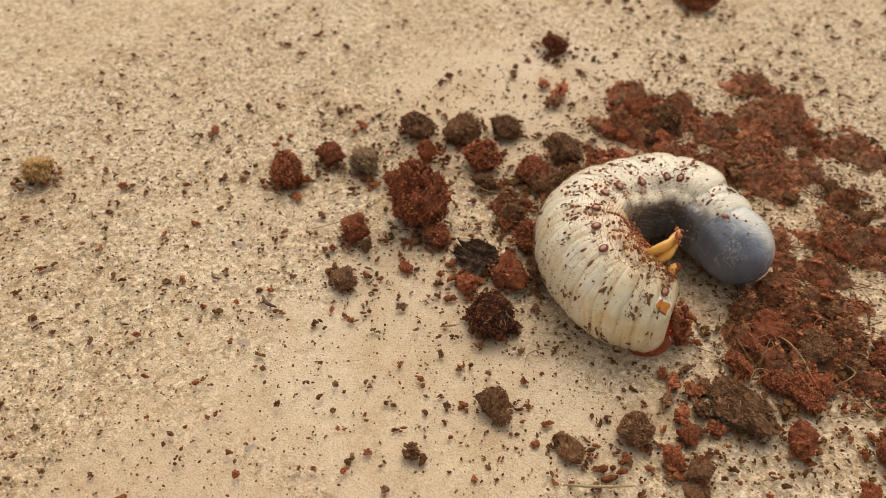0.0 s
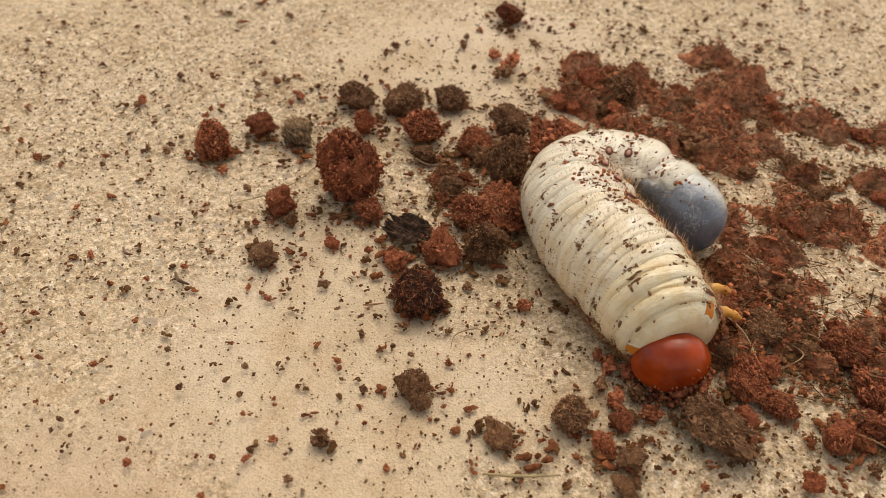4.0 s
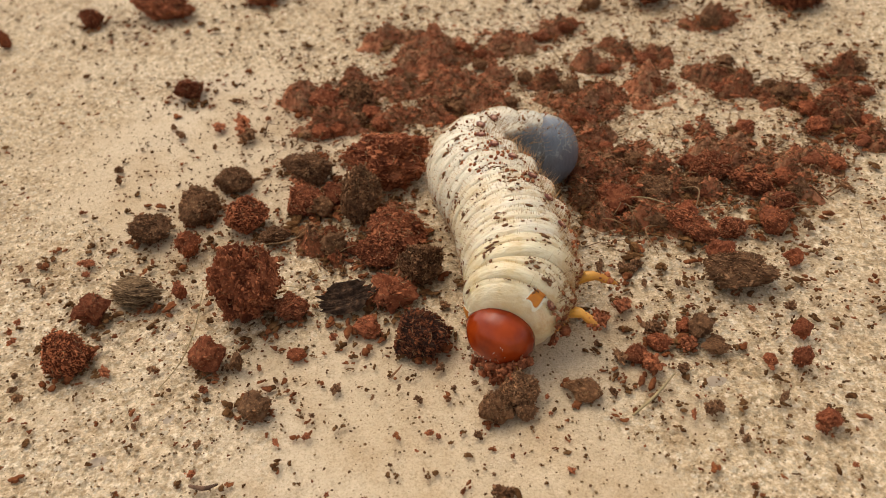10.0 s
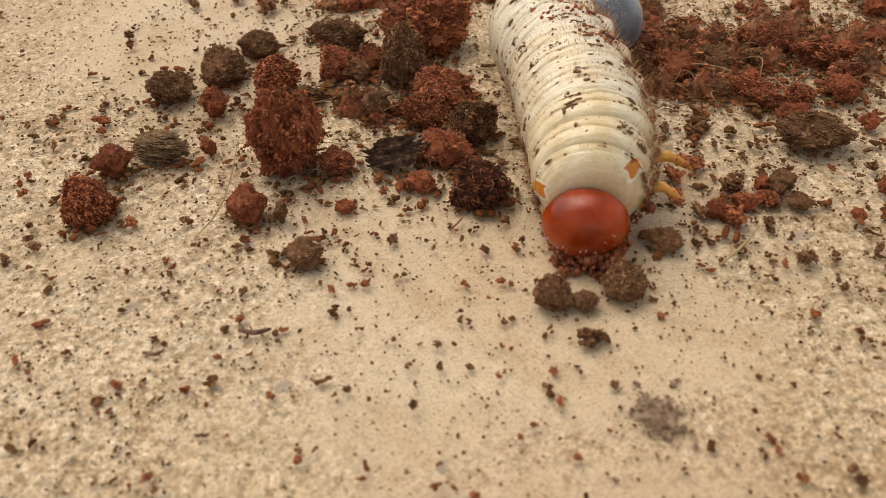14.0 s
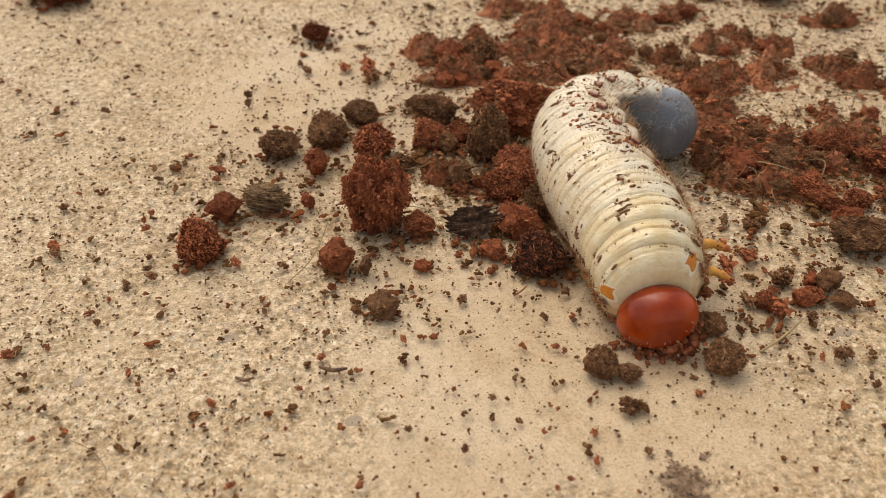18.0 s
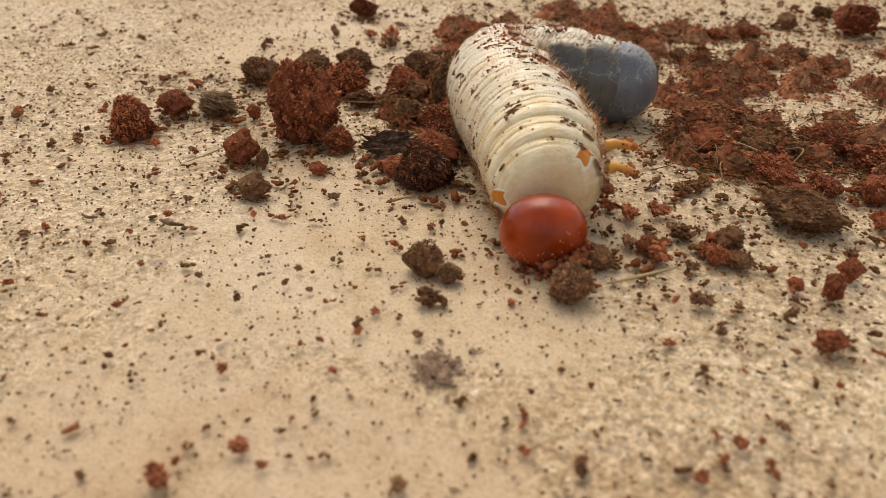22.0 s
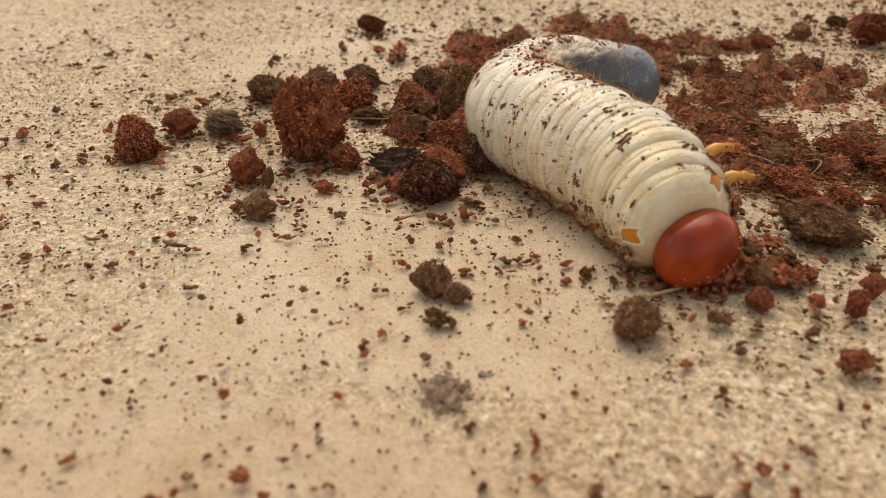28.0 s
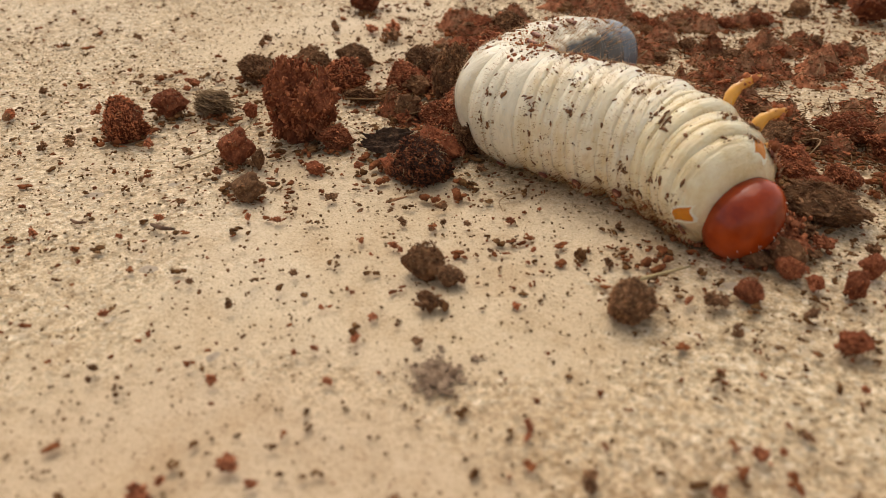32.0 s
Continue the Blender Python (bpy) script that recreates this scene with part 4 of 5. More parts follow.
def fibre_litter(seed, count):
    """Short stiff fibres strewn over the heaps, too many to count."""
    rnd = random.Random(seed)
    vs, fs = [], []
    while len(vs) < 6 * count:
        x, y, rx, ry = rnd.choice(HEAPS)
        px, py = x + rx * rnd.gauss(0, 0.8), y + ry * rnd.gauss(0, 0.8)
        h = heap_height(px, py)
        if bare(px, py) or h < 0 and rnd.random() > 0.3:
            continue
        a, tilt, reach, thick = rnd.uniform(0, 6.28), rnd.gauss(0.1, 0.3), rnd.uniform(0.06, 0.26), rnd.uniform(0.006, 0.013)
        way = Vector((math.cos(a) * math.cos(tilt), math.sin(a) * math.cos(tilt), math.sin(tilt)))
        side = Vector((-math.sin(a), math.cos(a), 0)) * thick
        up = way.cross(side)
        mid = Vector((px, py, max(0.0, h) + 0.02))
        b = len(vs)
        for end in (-reach, reach):
            vs += [(mid + way * end + side) * CM, (mid + way * end - side * 0.5 + up * 0.87) * CM, (mid + way * end - side * 0.5 - up * 0.87) * CM]
        fs += [[b, b + 1, b + 4, b + 3], [b + 1, b + 2, b + 5, b + 4], [b + 2, b, b + 3, b + 5], [b, b + 2, b + 1], [b + 3, b + 4, b + 5]]
    tagged(linked("fibre_litter", from_lists("fibre_litter", vs, fs), LITTER, smooth=False), "short brown plant fibres strewn through loose soil", "plant fibre", kind="stuff")


fibre_litter(71, 3600)


rnd = random.Random(17)
peat = []
for _ in range(240):
    a, d = rnd.uniform(0, 6.28), abs(rnd.gauss(0, 0.55))
    r = min(0.10, 0.014 + rnd.expovariate(38)) * (1.15 - 0.4 * min(1, d))
    peat.append((1.45 + 0.42 * d * math.cos(a), -0.50 + 0.50 * d * math.sin(a), r * 0.12, r, rnd.uniform(0.2, 0.45)))
scatter("peat_patch", peat, 19, PEAT, "trodden flat patch of grey-brown peat on concrete", "peat")


def speck_items(seed, count):
    rnd = random.Random(seed)
    out = []
    while len(out) < count:
        x, y = rnd.uniform(-16, 16), rnd.uniform(-7, 34)
        near = min(((x - a) / (c + 1.2)) ** 2 + ((y - b) / (d + 1.2)) ** 2 for a, b, c, d in HEAPS)
        keep = 0.20 + 0.55 * math.exp(-0.5 * near) + 0.30 * max(0, noise.noise(Vector((x * 0.45, y * 0.45, 7)))) + (0.12 if x < -4 and y < 9 else 0.35 if 3.5 < x < 8.5 and 0.5 < y < 5.5 else 0) + (0.08 if y > 12 and x > -4 else 0)
        if rnd.random() < keep:
            r = min(0.10, 0.013 + rnd.expovariate(50)) * (1.15 if y > 14 else 1.0)
            out.append((x, y, r * 0.3, r, rnd.uniform(0.4, 0.9)))
    for cx, cy, cr in CLOD_AT:
        if cr < 0.22:
            continue
        for _ in range(int(9 + 28 * cr)):
            a, d = rnd.uniform(0, 6.28), cr * 0.8 + rnd.expovariate(2.8)
            r = min(0.15, 0.012 + rnd.expovariate(27))
            out.append((cx + d * math.cos(a), cy + d * math.sin(a), r * 0.3, r, rnd.uniform(0.5, 0.9)))
    return out


scatter("soil_specks", speck_items(8, 12400), 9, SPECK, "fine dark specks of soil scattered over concrete", "soil specks")
scatter("soil_specks", speck_items(12, 5200), 13, RED_SPECK, "fine reddish specks of soil scattered over concrete", "soil specks")


def far_items(seed, count):
    rnd = random.Random(seed)
    out = []
    while len(out) < count:
        x, y = rnd.uniform(-45, 32), rnd.uniform(-7, 75)
        if -16 < x < 16 and y < 34:
            continue
        r = min(0.10, 0.018 + rnd.expovariate(50))
        out.append((x, y, r * 0.3, r, rnd.uniform(0.4, 0.9)))
    return out


scatter("soil_specks", far_items(61, 11000), 62, SPECK, "fine dark specks of soil scattered over far concrete", "soil specks")


def dust_items(seed, count):
    rnd = random.Random(seed)
    out = []
    while len(out) < count:
        x, y = rnd.uniform(-15, 15), rnd.uniform(-6, 26)
        if rnd.random() < 0.35 + 0.65 * max(0, noise.noise(Vector((x * 0.5, y * 0.5, 2)))) + (0.45 if x < -3.5 and y < 9 else 0):
            r = min(0.024, 0.007 + rnd.expovariate(120))
            out.append((x, y, -0.02, r, rnd.uniform(0.6, 1.2)))
    return out


scatter("dust_specks", dust_items(51, 24000), 52, OLIVE, "fine brown dust and sand grains on concrete", "dust")

# ---- grit set in the floor, fibres, straws and a twig ----
def flake(x, y, r, squash, turn):
    """A worn pebble face that stands a little proud of the floor."""
    vs0, fs = ball(3)
    vs = [Vector((v.x * (1 + 0.25 * noise.noise(v * 1.5 + Vector((x, y, 0)))), v.y * squash * (1 + 0.2 * noise.noise(v * 2 + Vector((y, x, 0)))), v.z * 0.16)) * r * CM for v in vs0]
    ob = linked("pebble", from_lists("pebble", vs, fs), STONE)
    ob.location, ob.rotation_euler = (x * CM, y * CM, floor_height(x * CM, y * CM) - 0.0006 - 0.08 * r * CM), (0, 0, turn)
    return tagged(ob, "flat grey pebble set flush in worn concrete", "pebble", "pebbles in the concrete")


for x, y, r, s, a in ((-3.55, 0.42, 0.17, 0.75, 0.3), (-4.99, 2.94, 0.14, 0.7, 1.0), (-6.02, 2.12, 0.22, 0.55, 0.2), (4.62, 3.05, 0.22, 0.6, 0.1), (-8.2, 0.9, 0.15, 0.7, 2.0), (-5.4, 5.1, 0.13, 0.8, 0.6), (-1.4, -1.0, 0.14, 0.7, 1.3)):
    flake(x, y, r, s, a)


def strand(name, points, thick, mat, label, category):
    pts = [Vector((x * CM, y * CM, z * CM)) for x, y, z in points]
    line, _ = smooth_points(pts)
    radii = [thick * CM * (0.45 + 0.55 * math.sin(math.pi * min(1, 0.12 + 0.88 * i / (len(line) - 1)))) for i in range(len(line))]
    v, f = tube(line, radii, 6)
    return tagged(linked(name, from_lists(name, v, f), mat), label, category, category + "s")


def smooth_points(pts):
    line = []
    p = [pts[0] * 2 - pts[1], *pts, pts[-1] * 2 - pts[-2]]
    for i in range(1, len(p) - 2):
        for k in range(8):
            t = k / 8
            line.append(0.5 * (2 * p[i] + (p[i + 1] - p[i - 1]) * t + (2 * p[i - 1] - 5 * p[i] + 4 * p[i + 1] - p[i + 2]) * t * t + (3 * p[i] - p[i - 1] - 3 * p[i + 1] + p[i + 2]) * t ** 3))
    line.append(pts[-1])
    return line, len(line)


def mould_tuft(x, y, r):
    """A pale knot of fine threads."""
    rnd = random.Random(88)
    vs, fs = [], []
    for _ in range(90):
        a, e, reach = rnd.uniform(0, 6.28), rnd.uniform(0.0, 1.4), r * rnd.uniform(0.5, 1.1)
        way = Vector((math.cos(a) * math.cos(e), math.sin(a) * math.cos(e), 0.6 * math.sin(e)))
        bend = Vector((rnd.gauss(0, 0.25), rnd.gauss(0, 0.25), rnd.gauss(0, 0.1))) * r
        v, f = tube([way * 0.1 * r * CM, (way * reach * 0.6 + bend) * CM, (way * reach - bend * 0.5) * CM], [0.012 * CM, 0.010 * CM, 0.004 * CM], 4)
        fs += [[len(vs) + i for i in q] for q in f]
        vs += v
    ob = linked("mould_tuft", from_lists("mould_tuft", vs, fs), MOULD)
    ob.location = (x * CM, y * CM, 0.0016)
    return tagged(ob, "small pale grey tuft of mould threads on loose soil", "mould tuft")


mould_tuft(3.70, 8.05, 0.24)
strand("straw", [(3.05, 2.32, 0.05), (3.50, 2.69, 0.08), (3.95, 3.19, 0.06)], 0.028, STRAW, "pale dry straw lying on concrete", "straw")
strand("root_fibre", [(-5.30, 3.60, 0.04), (-5.00, 4.22, 0.10), (-4.89, 5.06, 0.15), (-4.78, 5.80, 0.50)], 0.014, STRAW, "long thin straw-coloured root fibre leaning on a clod", "root fibre")
strand("root_fibre", [(3.69, 8.10, 0.30), (4.33, 8.00, 0.32), (4.86, 7.65, 0.30), (5.34, 7.14, 0.20)], 0.016, STRAW, "long pale curved root fibre on loose soil", "root fibre")
strand("root_fibre", [(0.83, 3.91, 0.03), (0.68, 4.18, 0.05), (0.74, 4.45, 0.05), (0.88, 4.64, 0.04), (1.02, 4.62, 0.03)], 0.01, FIBRE, "thin curled brown fibre on bare concrete", "root fibre")
strand("root_fibre", [(-1.09, 3.50, 0.04), (-0.94, 3.67, 0.05), (-0.85, 3.83, 0.04)], 0.02, DARK_LOOSE, "short dark root fibre on concrete", "root fibre")
strand("root_fibre", [(-3.41, 5.94, 0.10), (-3.29, 6.02, 0.20), (-2.84, 5.97, 0.10), (-2.45, 5.25, 0.04)], 0.008, STRAW, "thin pale fibre on concrete", "root fibre")
strand("root_fibre", [(3.94, 7.94, 0.20), (4.69, 7.43, 0.20), (5.39, 7.12, 0.06)], 0.012, STRAW, "long pale root fibre across soil", "root fibre")
strand("root_fibre", [(5.67, 7.04, 0.05), (6.09, 7.73, 0.06), (6.12, 8.22, 0.08)], 0.01, FIBRE, "thin brown root fibre on concrete", "root fibre")
strand("twig", [(7.76, 21.30, 0.50), (9.45, 20.63, 0.50), (11.37, 19.30, 0.60), (13.32, 18.50, 0.50)], 0.3, BARK, "thick dark weathered twig on concrete", "twig")
strand("root_fibre", [(-8.12, 8.63, 0.03), (-7.76, 8.09, 0.03)], 0.012, FIBRE, "short brown fibre on concrete", "root fibre")
strand("root_fibre", [(-7.94, -0.32, 0.03), (-7.41, -0.53, 0.05), (-7.05, -0.82, 0.04), (-6.91, -1.11, 0.03)], 0.008, FIBRE, "thin curved brown fibre on concrete", "root fibre")
strand("straw", [(-4.28, 1.45, 0.04), (-4.02, 1.36, 0.07), (-3.81, 1.45, 0.04)], 0.04, BARK, "short weathered wood splinter on concrete", "straw")
strand("straw", [(-5.61, 1.11, 0.04), (-5.43, 1.05, 0.05), (-5.30, 1.13, 0.04)], 0.03, BARK, "short weathered wood splinter on concrete", "straw")
rnd = random.Random(31)
for _ in range(70):
    hx, hy, hrx, hry = HEAPS[rnd.randrange(len(HEAPS) - 3)]
    x, y, a = hx + rnd.uniform(-1, 1) * hrx, hy + rnd.uniform(-1, 1) * hry, rnd.uniform(0, 6.28)
    if -1.0 < x < 3.4 and 2.5 < y < 11.5:
        continue
    s, b = rnd.uniform(0.2, 0.6), rnd.uniform(-0.8, 0.8)
    strand("root_fibre", [(x, y, 0.10), (x + s * math.cos(a), y + s * math.sin(a), rnd.uniform(0.15, 0.4)), (x + 2 * s * math.cos(a + b), y + 2 * s * math.sin(a + b), 0.12)], rnd.uniform(0.008, 0.016), FIBRE, "thin curved brown root fibre in loose soil", "root fibre")


# ---- the grub ----
# seconds, then x, y in centimetres of head, neck, four places along the back and the tail sac
SPINE = [
    (0, 2.50, 6.42, 2.12, 6.36, 1.22, 6.12, 0.02, 6.72, -0.45, 7.90, 0.35, 9.65, 2.50, 9.20),
    (1, 2.62, 6.55, 2.26, 6.50, 1.36, 6.22, 0.12, 6.70, -0.40, 7.85, 0.34, 9.62, 2.42, 9.20),
    (2, 3.26, 6.88, 2.92, 6.90, 1.95, 6.66, 0.52, 6.66, -0.08, 7.66, 0.30, 9.55, 2.22, 9.20),
    (2.5, 3.42, 6.70, 3.06, 6.84, 2.10, 6.62, 0.66, 6.60, -0.02, 7.58, 0.30, 9.52, 2.20, 9.25),
    (4.5, 4.22, 5.80, 3.86, 6.21, 2.88, 6.90, 1.39, 7.51, 0.16, 8.39, 0.53, 9.33, 2.40, 10.03),
    (5, 4.23, 5.74, 3.83, 5.99, 2.96, 6.46, 1.64, 7.14, 0.44, 8.13, 0.79, 9.37, 2.26, 10.72),
    (6, 4.61, 6.18, 4.19, 6.42, 3.36, 6.74, 2.15, 7.16, 0.65, 8.09, 0.68, 9.46, 2.31, 10.49),
    (6.5, 4.27, 5.91, 3.85, 6.30, 2.91, 6.86, 1.37, 7.69, 0.34, 8.44, 0.61, 9.46, 2.32, 10.36),
    (7, 3.71, 5.34, 3.54, 5.81, 2.59, 6.91, 1.20, 7.97, 0.03, 8.78, 0.53, 9.46, 2.33, 10.23),
    (7.5, 3.46, 5.14, 3.30, 5.71, 2.53, 6.85, 1.11, 8.05, 0.00, 9.10, 0.51, 9.51, 2.13, 10.60),
    (8, 3.40, 4.59, 3.17, 5.07, 2.58, 6.09, 1.44, 7.45, 0.39, 8.62, 0.69, 9.44, 2.20, 10.25),
    (8.5, 2.86, 4.28, 2.84, 4.77, 2.33, 5.80, 1.28, 7.29, 0.48, 8.52, 1.05, 9.29, 2.36, 9.84),
    (9, 1.54, 4.19, 1.84, 4.85, 1.77, 5.86, 1.21, 7.27, 0.61, 8.55, 1.03, 9.25, 2.47, 9.62),
    (9.5, 1.15, 3.98, 1.45, 4.49, 1.60, 5.16, 1.28, 6.59, 0.64, 8.31, 1.07, 9.24, 2.39, 9.67),
    (10, 0.85, 3.79, 1.18, 4.16, 1.41, 5.02, 1.23, 6.85, 0.71, 8.51, 1.28, 9.25, 2.53, 9.39),
    (11, 0.67, 3.48, 0.86, 3.83, 1.03, 4.67, 1.01, 6.58, 0.63, 8.46, 1.17, 9.17, 2.60, 9.23),
    (12, 0.82, 3.19, 0.87, 3.46, 0.98, 4.44, 0.93, 6.39, 0.90, 8.11, 1.36, 8.94, 2.76, 8.85),
    (13, 0.72, 2.95, 0.89, 3.55, 0.99, 4.49, 0.92, 6.60, 0.87, 8.35, 1.40, 9.01, 2.63, 8.73),
    (14, 0.97, 2.72, 1.16, 3.40, 1.31, 4.60, 1.25, 7.00, 1.00, 8.60, 1.60, 9.70, 2.70, 8.90),
    (16.5, 1.42, 2.44, 1.36, 3.13, 1.21, 4.31, 0.80, 6.40, 0.66, 8.15, 1.29, 9.05, 2.49, 9.04),
    (17, 1.07, 2.39, 1.20, 3.08, 1.15, 4.26, 0.70, 6.25, 0.59, 8.06, 1.23, 8.92, 2.45, 9.07),
    (18, 1.35, 2.43, 1.24, 3.02, 1.01, 4.25, 0.39, 6.19, 0.22, 7.98, 0.91, 8.83, 2.35, 8.75),
    (19, 1.11, 2.64, 1.23, 3.34, 1.13, 4.48, 0.53, 6.53, 0.21, 8.45, 0.83, 9.10, 2.32, 8.97),
    (20, 1.02, 2.32, 0.94, 3.13, 0.58, 4.52, -0.20, 6.90, -0.95, 8.90, -0.30, 10.00, 2.39, 9.06),
    (20.5, 1.30, 2.68, 1.13, 3.59, 0.70, 4.91, -0.20, 6.90, -0.95, 8.90, -0.30, 10.00, 2.33, 9.44),
    (21, 1.33, 2.37, 1.23, 3.31, 0.68, 4.71, -0.20, 6.90, -0.95, 8.90, -0.30, 10.00, 2.22, 9.60),
    (22, 1.96, 2.55, 1.76, 3.52, 1.00, 5.09, -0.12, 6.89, -0.62, 8.32, 0.17, 8.69, 2.09, 9.42),
    (23, 2.56, 2.95, 2.18, 3.72, 1.26, 5.03, -0.10, 6.66, -0.75, 8.36, 0.20, 8.76, 2.09, 9.48),
    (24, 2.43, 2.94, 2.08, 3.74, 1.20, 5.38, -0.01, 6.85, -0.60, 8.41, 0.30, 8.78, 2.06, 9.59),
    (25, 3.25, 3.36, 2.79, 3.59, 1.84, 4.85, 0.36, 6.37, -0.62, 7.87, 0.11, 8.78, 2.10, 9.45),
    (27.5, 3.94, 3.08, 3.45, 3.52, 2.49, 4.80, 1.04, 6.03, -0.13, 7.18, 0.00, 8.74, 1.81, 10.09),
    (28, 4.03, 3.39, 3.55, 3.68, 2.62, 4.87, 1.17, 5.99, -0.04, 7.06, -0.02, 8.73, 1.75, 10.22),
    (29, 3.71, 3.14, 3.29, 3.74, 2.49, 4.88, 1.04, 6.30, -0.20, 7.41, 0.09, 8.62, 1.59, 10.42),
    (30, 4.16, 2.82, 3.65, 3.43, 2.75, 4.57, 1.27, 5.90, -0.13, 7.23, 0.11, 8.60, 1.44, 10.31),
    (30.5, 4.78, 3.86, 4.30, 4.09, 3.31, 5.10, 1.83, 5.73, 0.16, 6.44, 0.15, 8.14, 1.20, 10.46),
    (32, 4.68, 4.04, 4.22, 4.25, 3.26, 5.21, 1.82, 5.77, 0.17, 6.41, 0.16, 8.10, 1.15, 10.50),
]
# how far the front and the rear of the body lie over on the right side, degrees
LEAN = [(0, 108, 56), (2, 104, 56), (2.5, 92, 56), (4.5, 20, 60), (6, 12, 62), (7, 5, 66), (8, 12, 72), (9, 34, 74), (10, 28, 74), (13, 18, 72), (17, 22, 72), (18, 22, 72), (20, 30, 74), (22, 28, 74), (25, 30, 74), (28, 30, 70), (32, 36, 68)]
# how high the middle of the head is
HEAD_UP = [(0, 0.30), (2, 0.42), (4.5, 0.56), (14, 0.56), (18, 0.50), (32, 0.50)]
# how far the head is drawn in under the collar
TUCK = [(0, 0.85), (1, 0.80), (2, 0.30), (4.5, 0.0), (32, 0.0)]
# how much the rings crowd towards the front while the body is curled
CROWD = [(0, 0.100), (2, 0.085), (2.5, 0.075), (4.5, 0.02), (6, 0.0), (32, 0.0)]
# along the body from the neck: name, share of the length where it sits, radius, half length, skin
RINGS = [
    ("prothorax", 0.018, 0.90, 0.42, THORAX), ("mesothorax", 0.054, 0.98, 0.40, THORAX), ("metathorax", 0.120, 1.05, 0.43, THORAX),
    ("abdomen_ring", 0.195, 1.09, 0.56, CREAM), ("abdomen_ring", 0.285, 1.11, 0.60, CREAM), ("abdomen_ring", 0.370, 1.10, 0.62, CREAM),
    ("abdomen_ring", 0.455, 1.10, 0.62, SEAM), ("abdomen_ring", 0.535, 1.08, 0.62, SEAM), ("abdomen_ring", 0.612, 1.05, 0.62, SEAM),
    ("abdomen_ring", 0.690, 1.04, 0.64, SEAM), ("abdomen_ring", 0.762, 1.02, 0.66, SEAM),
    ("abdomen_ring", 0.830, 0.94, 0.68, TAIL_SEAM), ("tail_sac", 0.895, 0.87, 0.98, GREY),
]


def ring_shape(u, w, radius, half, tail, front=False):
    """A place on a body ring: u from -1 (rear) to 1 (front), w the angle round it from the left side over the back."""
    up = math.sin(w)
    lobe = math.exp(-((up + 0.38) / 0.20) ** 2)
    if tail:
        r = radius * math.sqrt(max(0.0, 1 - max(0.0, (-u - 0.02) / 0.98) ** 2.3)) if u < 0 else radius * (1 - 0.02 * u * u)
        r *= 1 + 0.016 * math.sin(7 * u + 2 * up) * max(0.0, 1 - u * u) + 0.05 * lobe * max(0.0, 1 - u * u)
        r *= 1 + 0.02 * noise.noise(Vector((4 * u, 2.2 * up, 2.2 * math.cos(w)))) * (1 - u * u)
    else:
        wide = half > 0.5
        r = radius * (1 - (0.10 if wide else 0.05) * u * u - 0.10 * u ** 6)
        if front and u > 0.0:
            r *= 1 - 0.27 * u ** 2.6 + 0.02 * math.exp(-((u - 0.86) / 0.08) ** 2) - 0.015 * math.exp(-((u - 0.52) / 0.07) ** 2)
        back = min(1.0, max(0.0, up * 0.9 + 0.50))
        round_it = Vector((2.0 * up, 2.0 * math.cos(w), 11 * radius + 5 * half))
        wander = 0.07 * noise.noise(round_it)
        uneven = min(1.2, max(0.25, 0.8 + 1.0 * noise.noise(round_it * 1.3)))
        if wide:
            dent = math.exp(-abs(u - 0.20 - wander) / 0.06) * uneven + math.exp(-abs(u + 0.18 + wander) / 0.06) * (1.35 - 0.6 * uneven)
        else:
            dent = (0.4 if front else 0.9) * math.exp(-abs(u + (0.05 if front else 0.18) + 2 * wander) / 0.06) * uneven + (0.0 if front else 0.8) * math.exp(-abs(u - 0.30 - wander) / 0.07) * (1.4 - 0.6 * uneven)
        r *= 1 - 0.056 * back * dent
        r *= 1 + 0.005 * noise.noise(Vector((u * 13, up * 2.6, math.cos(w) * 2.6 + 7 * radius))) + 0.003 * noise.noise(Vector((u * 29, up * 5, math.cos(w) * 5)))
        side = math.exp(-((up + 0.02) / 0.22) ** 2)
        r *= 1 + 0.10 * lobe * max(0.0, 1 - 2.6 * u * u) - 0.035 * math.exp(-((up + 0.14) / 0.07) ** 2) + 0.03 * side * (math.exp(-(u / 0.30) ** 2) - 0.5)
    flat = 0.90 if up < 0 else 0.97
    return Vector((u * half, r * math.cos(w), r * up * flat))


def ring_mesh(name, radius, half, tail, seed, front=False):
    n, k = (36 if tail else 64), 96
    vs, fs = [], []
    for i in range(n + 1):
        u = -1 + 2 * i / n
        for j in range(k):
            p = ring_shape(u, 2 * math.pi * j / k, radius, half, tail, front)
            p *= 1 + 0.014 * noise.noise(p * 2.2 + Vector((seed, 0, 0))) + 0.005 * noise.noise(p * 9 + Vector((0, seed, 0)))
            p.x = u * half
            vs.append(p * CM)
    for i in range(n):
        for j in range(k):
            fs.append([i * k + j, i * k + (j + 1) % k, (i + 1) * k + (j + 1) % k, (i + 1) * k + j][::-1])
    fs.append(list(range(k)))
    fs.append([n * k + j for j in range(k)][::-1])
    return from_lists(name, vs, fs)


def on_ring(u, w, radius, half, tail, lift=0.0, front=False):
    p = ring_shape(u, w, radius, half, tail, front)
    out = Vector((0, p.y, p.z)).normalized()
    return p + out * lift, out


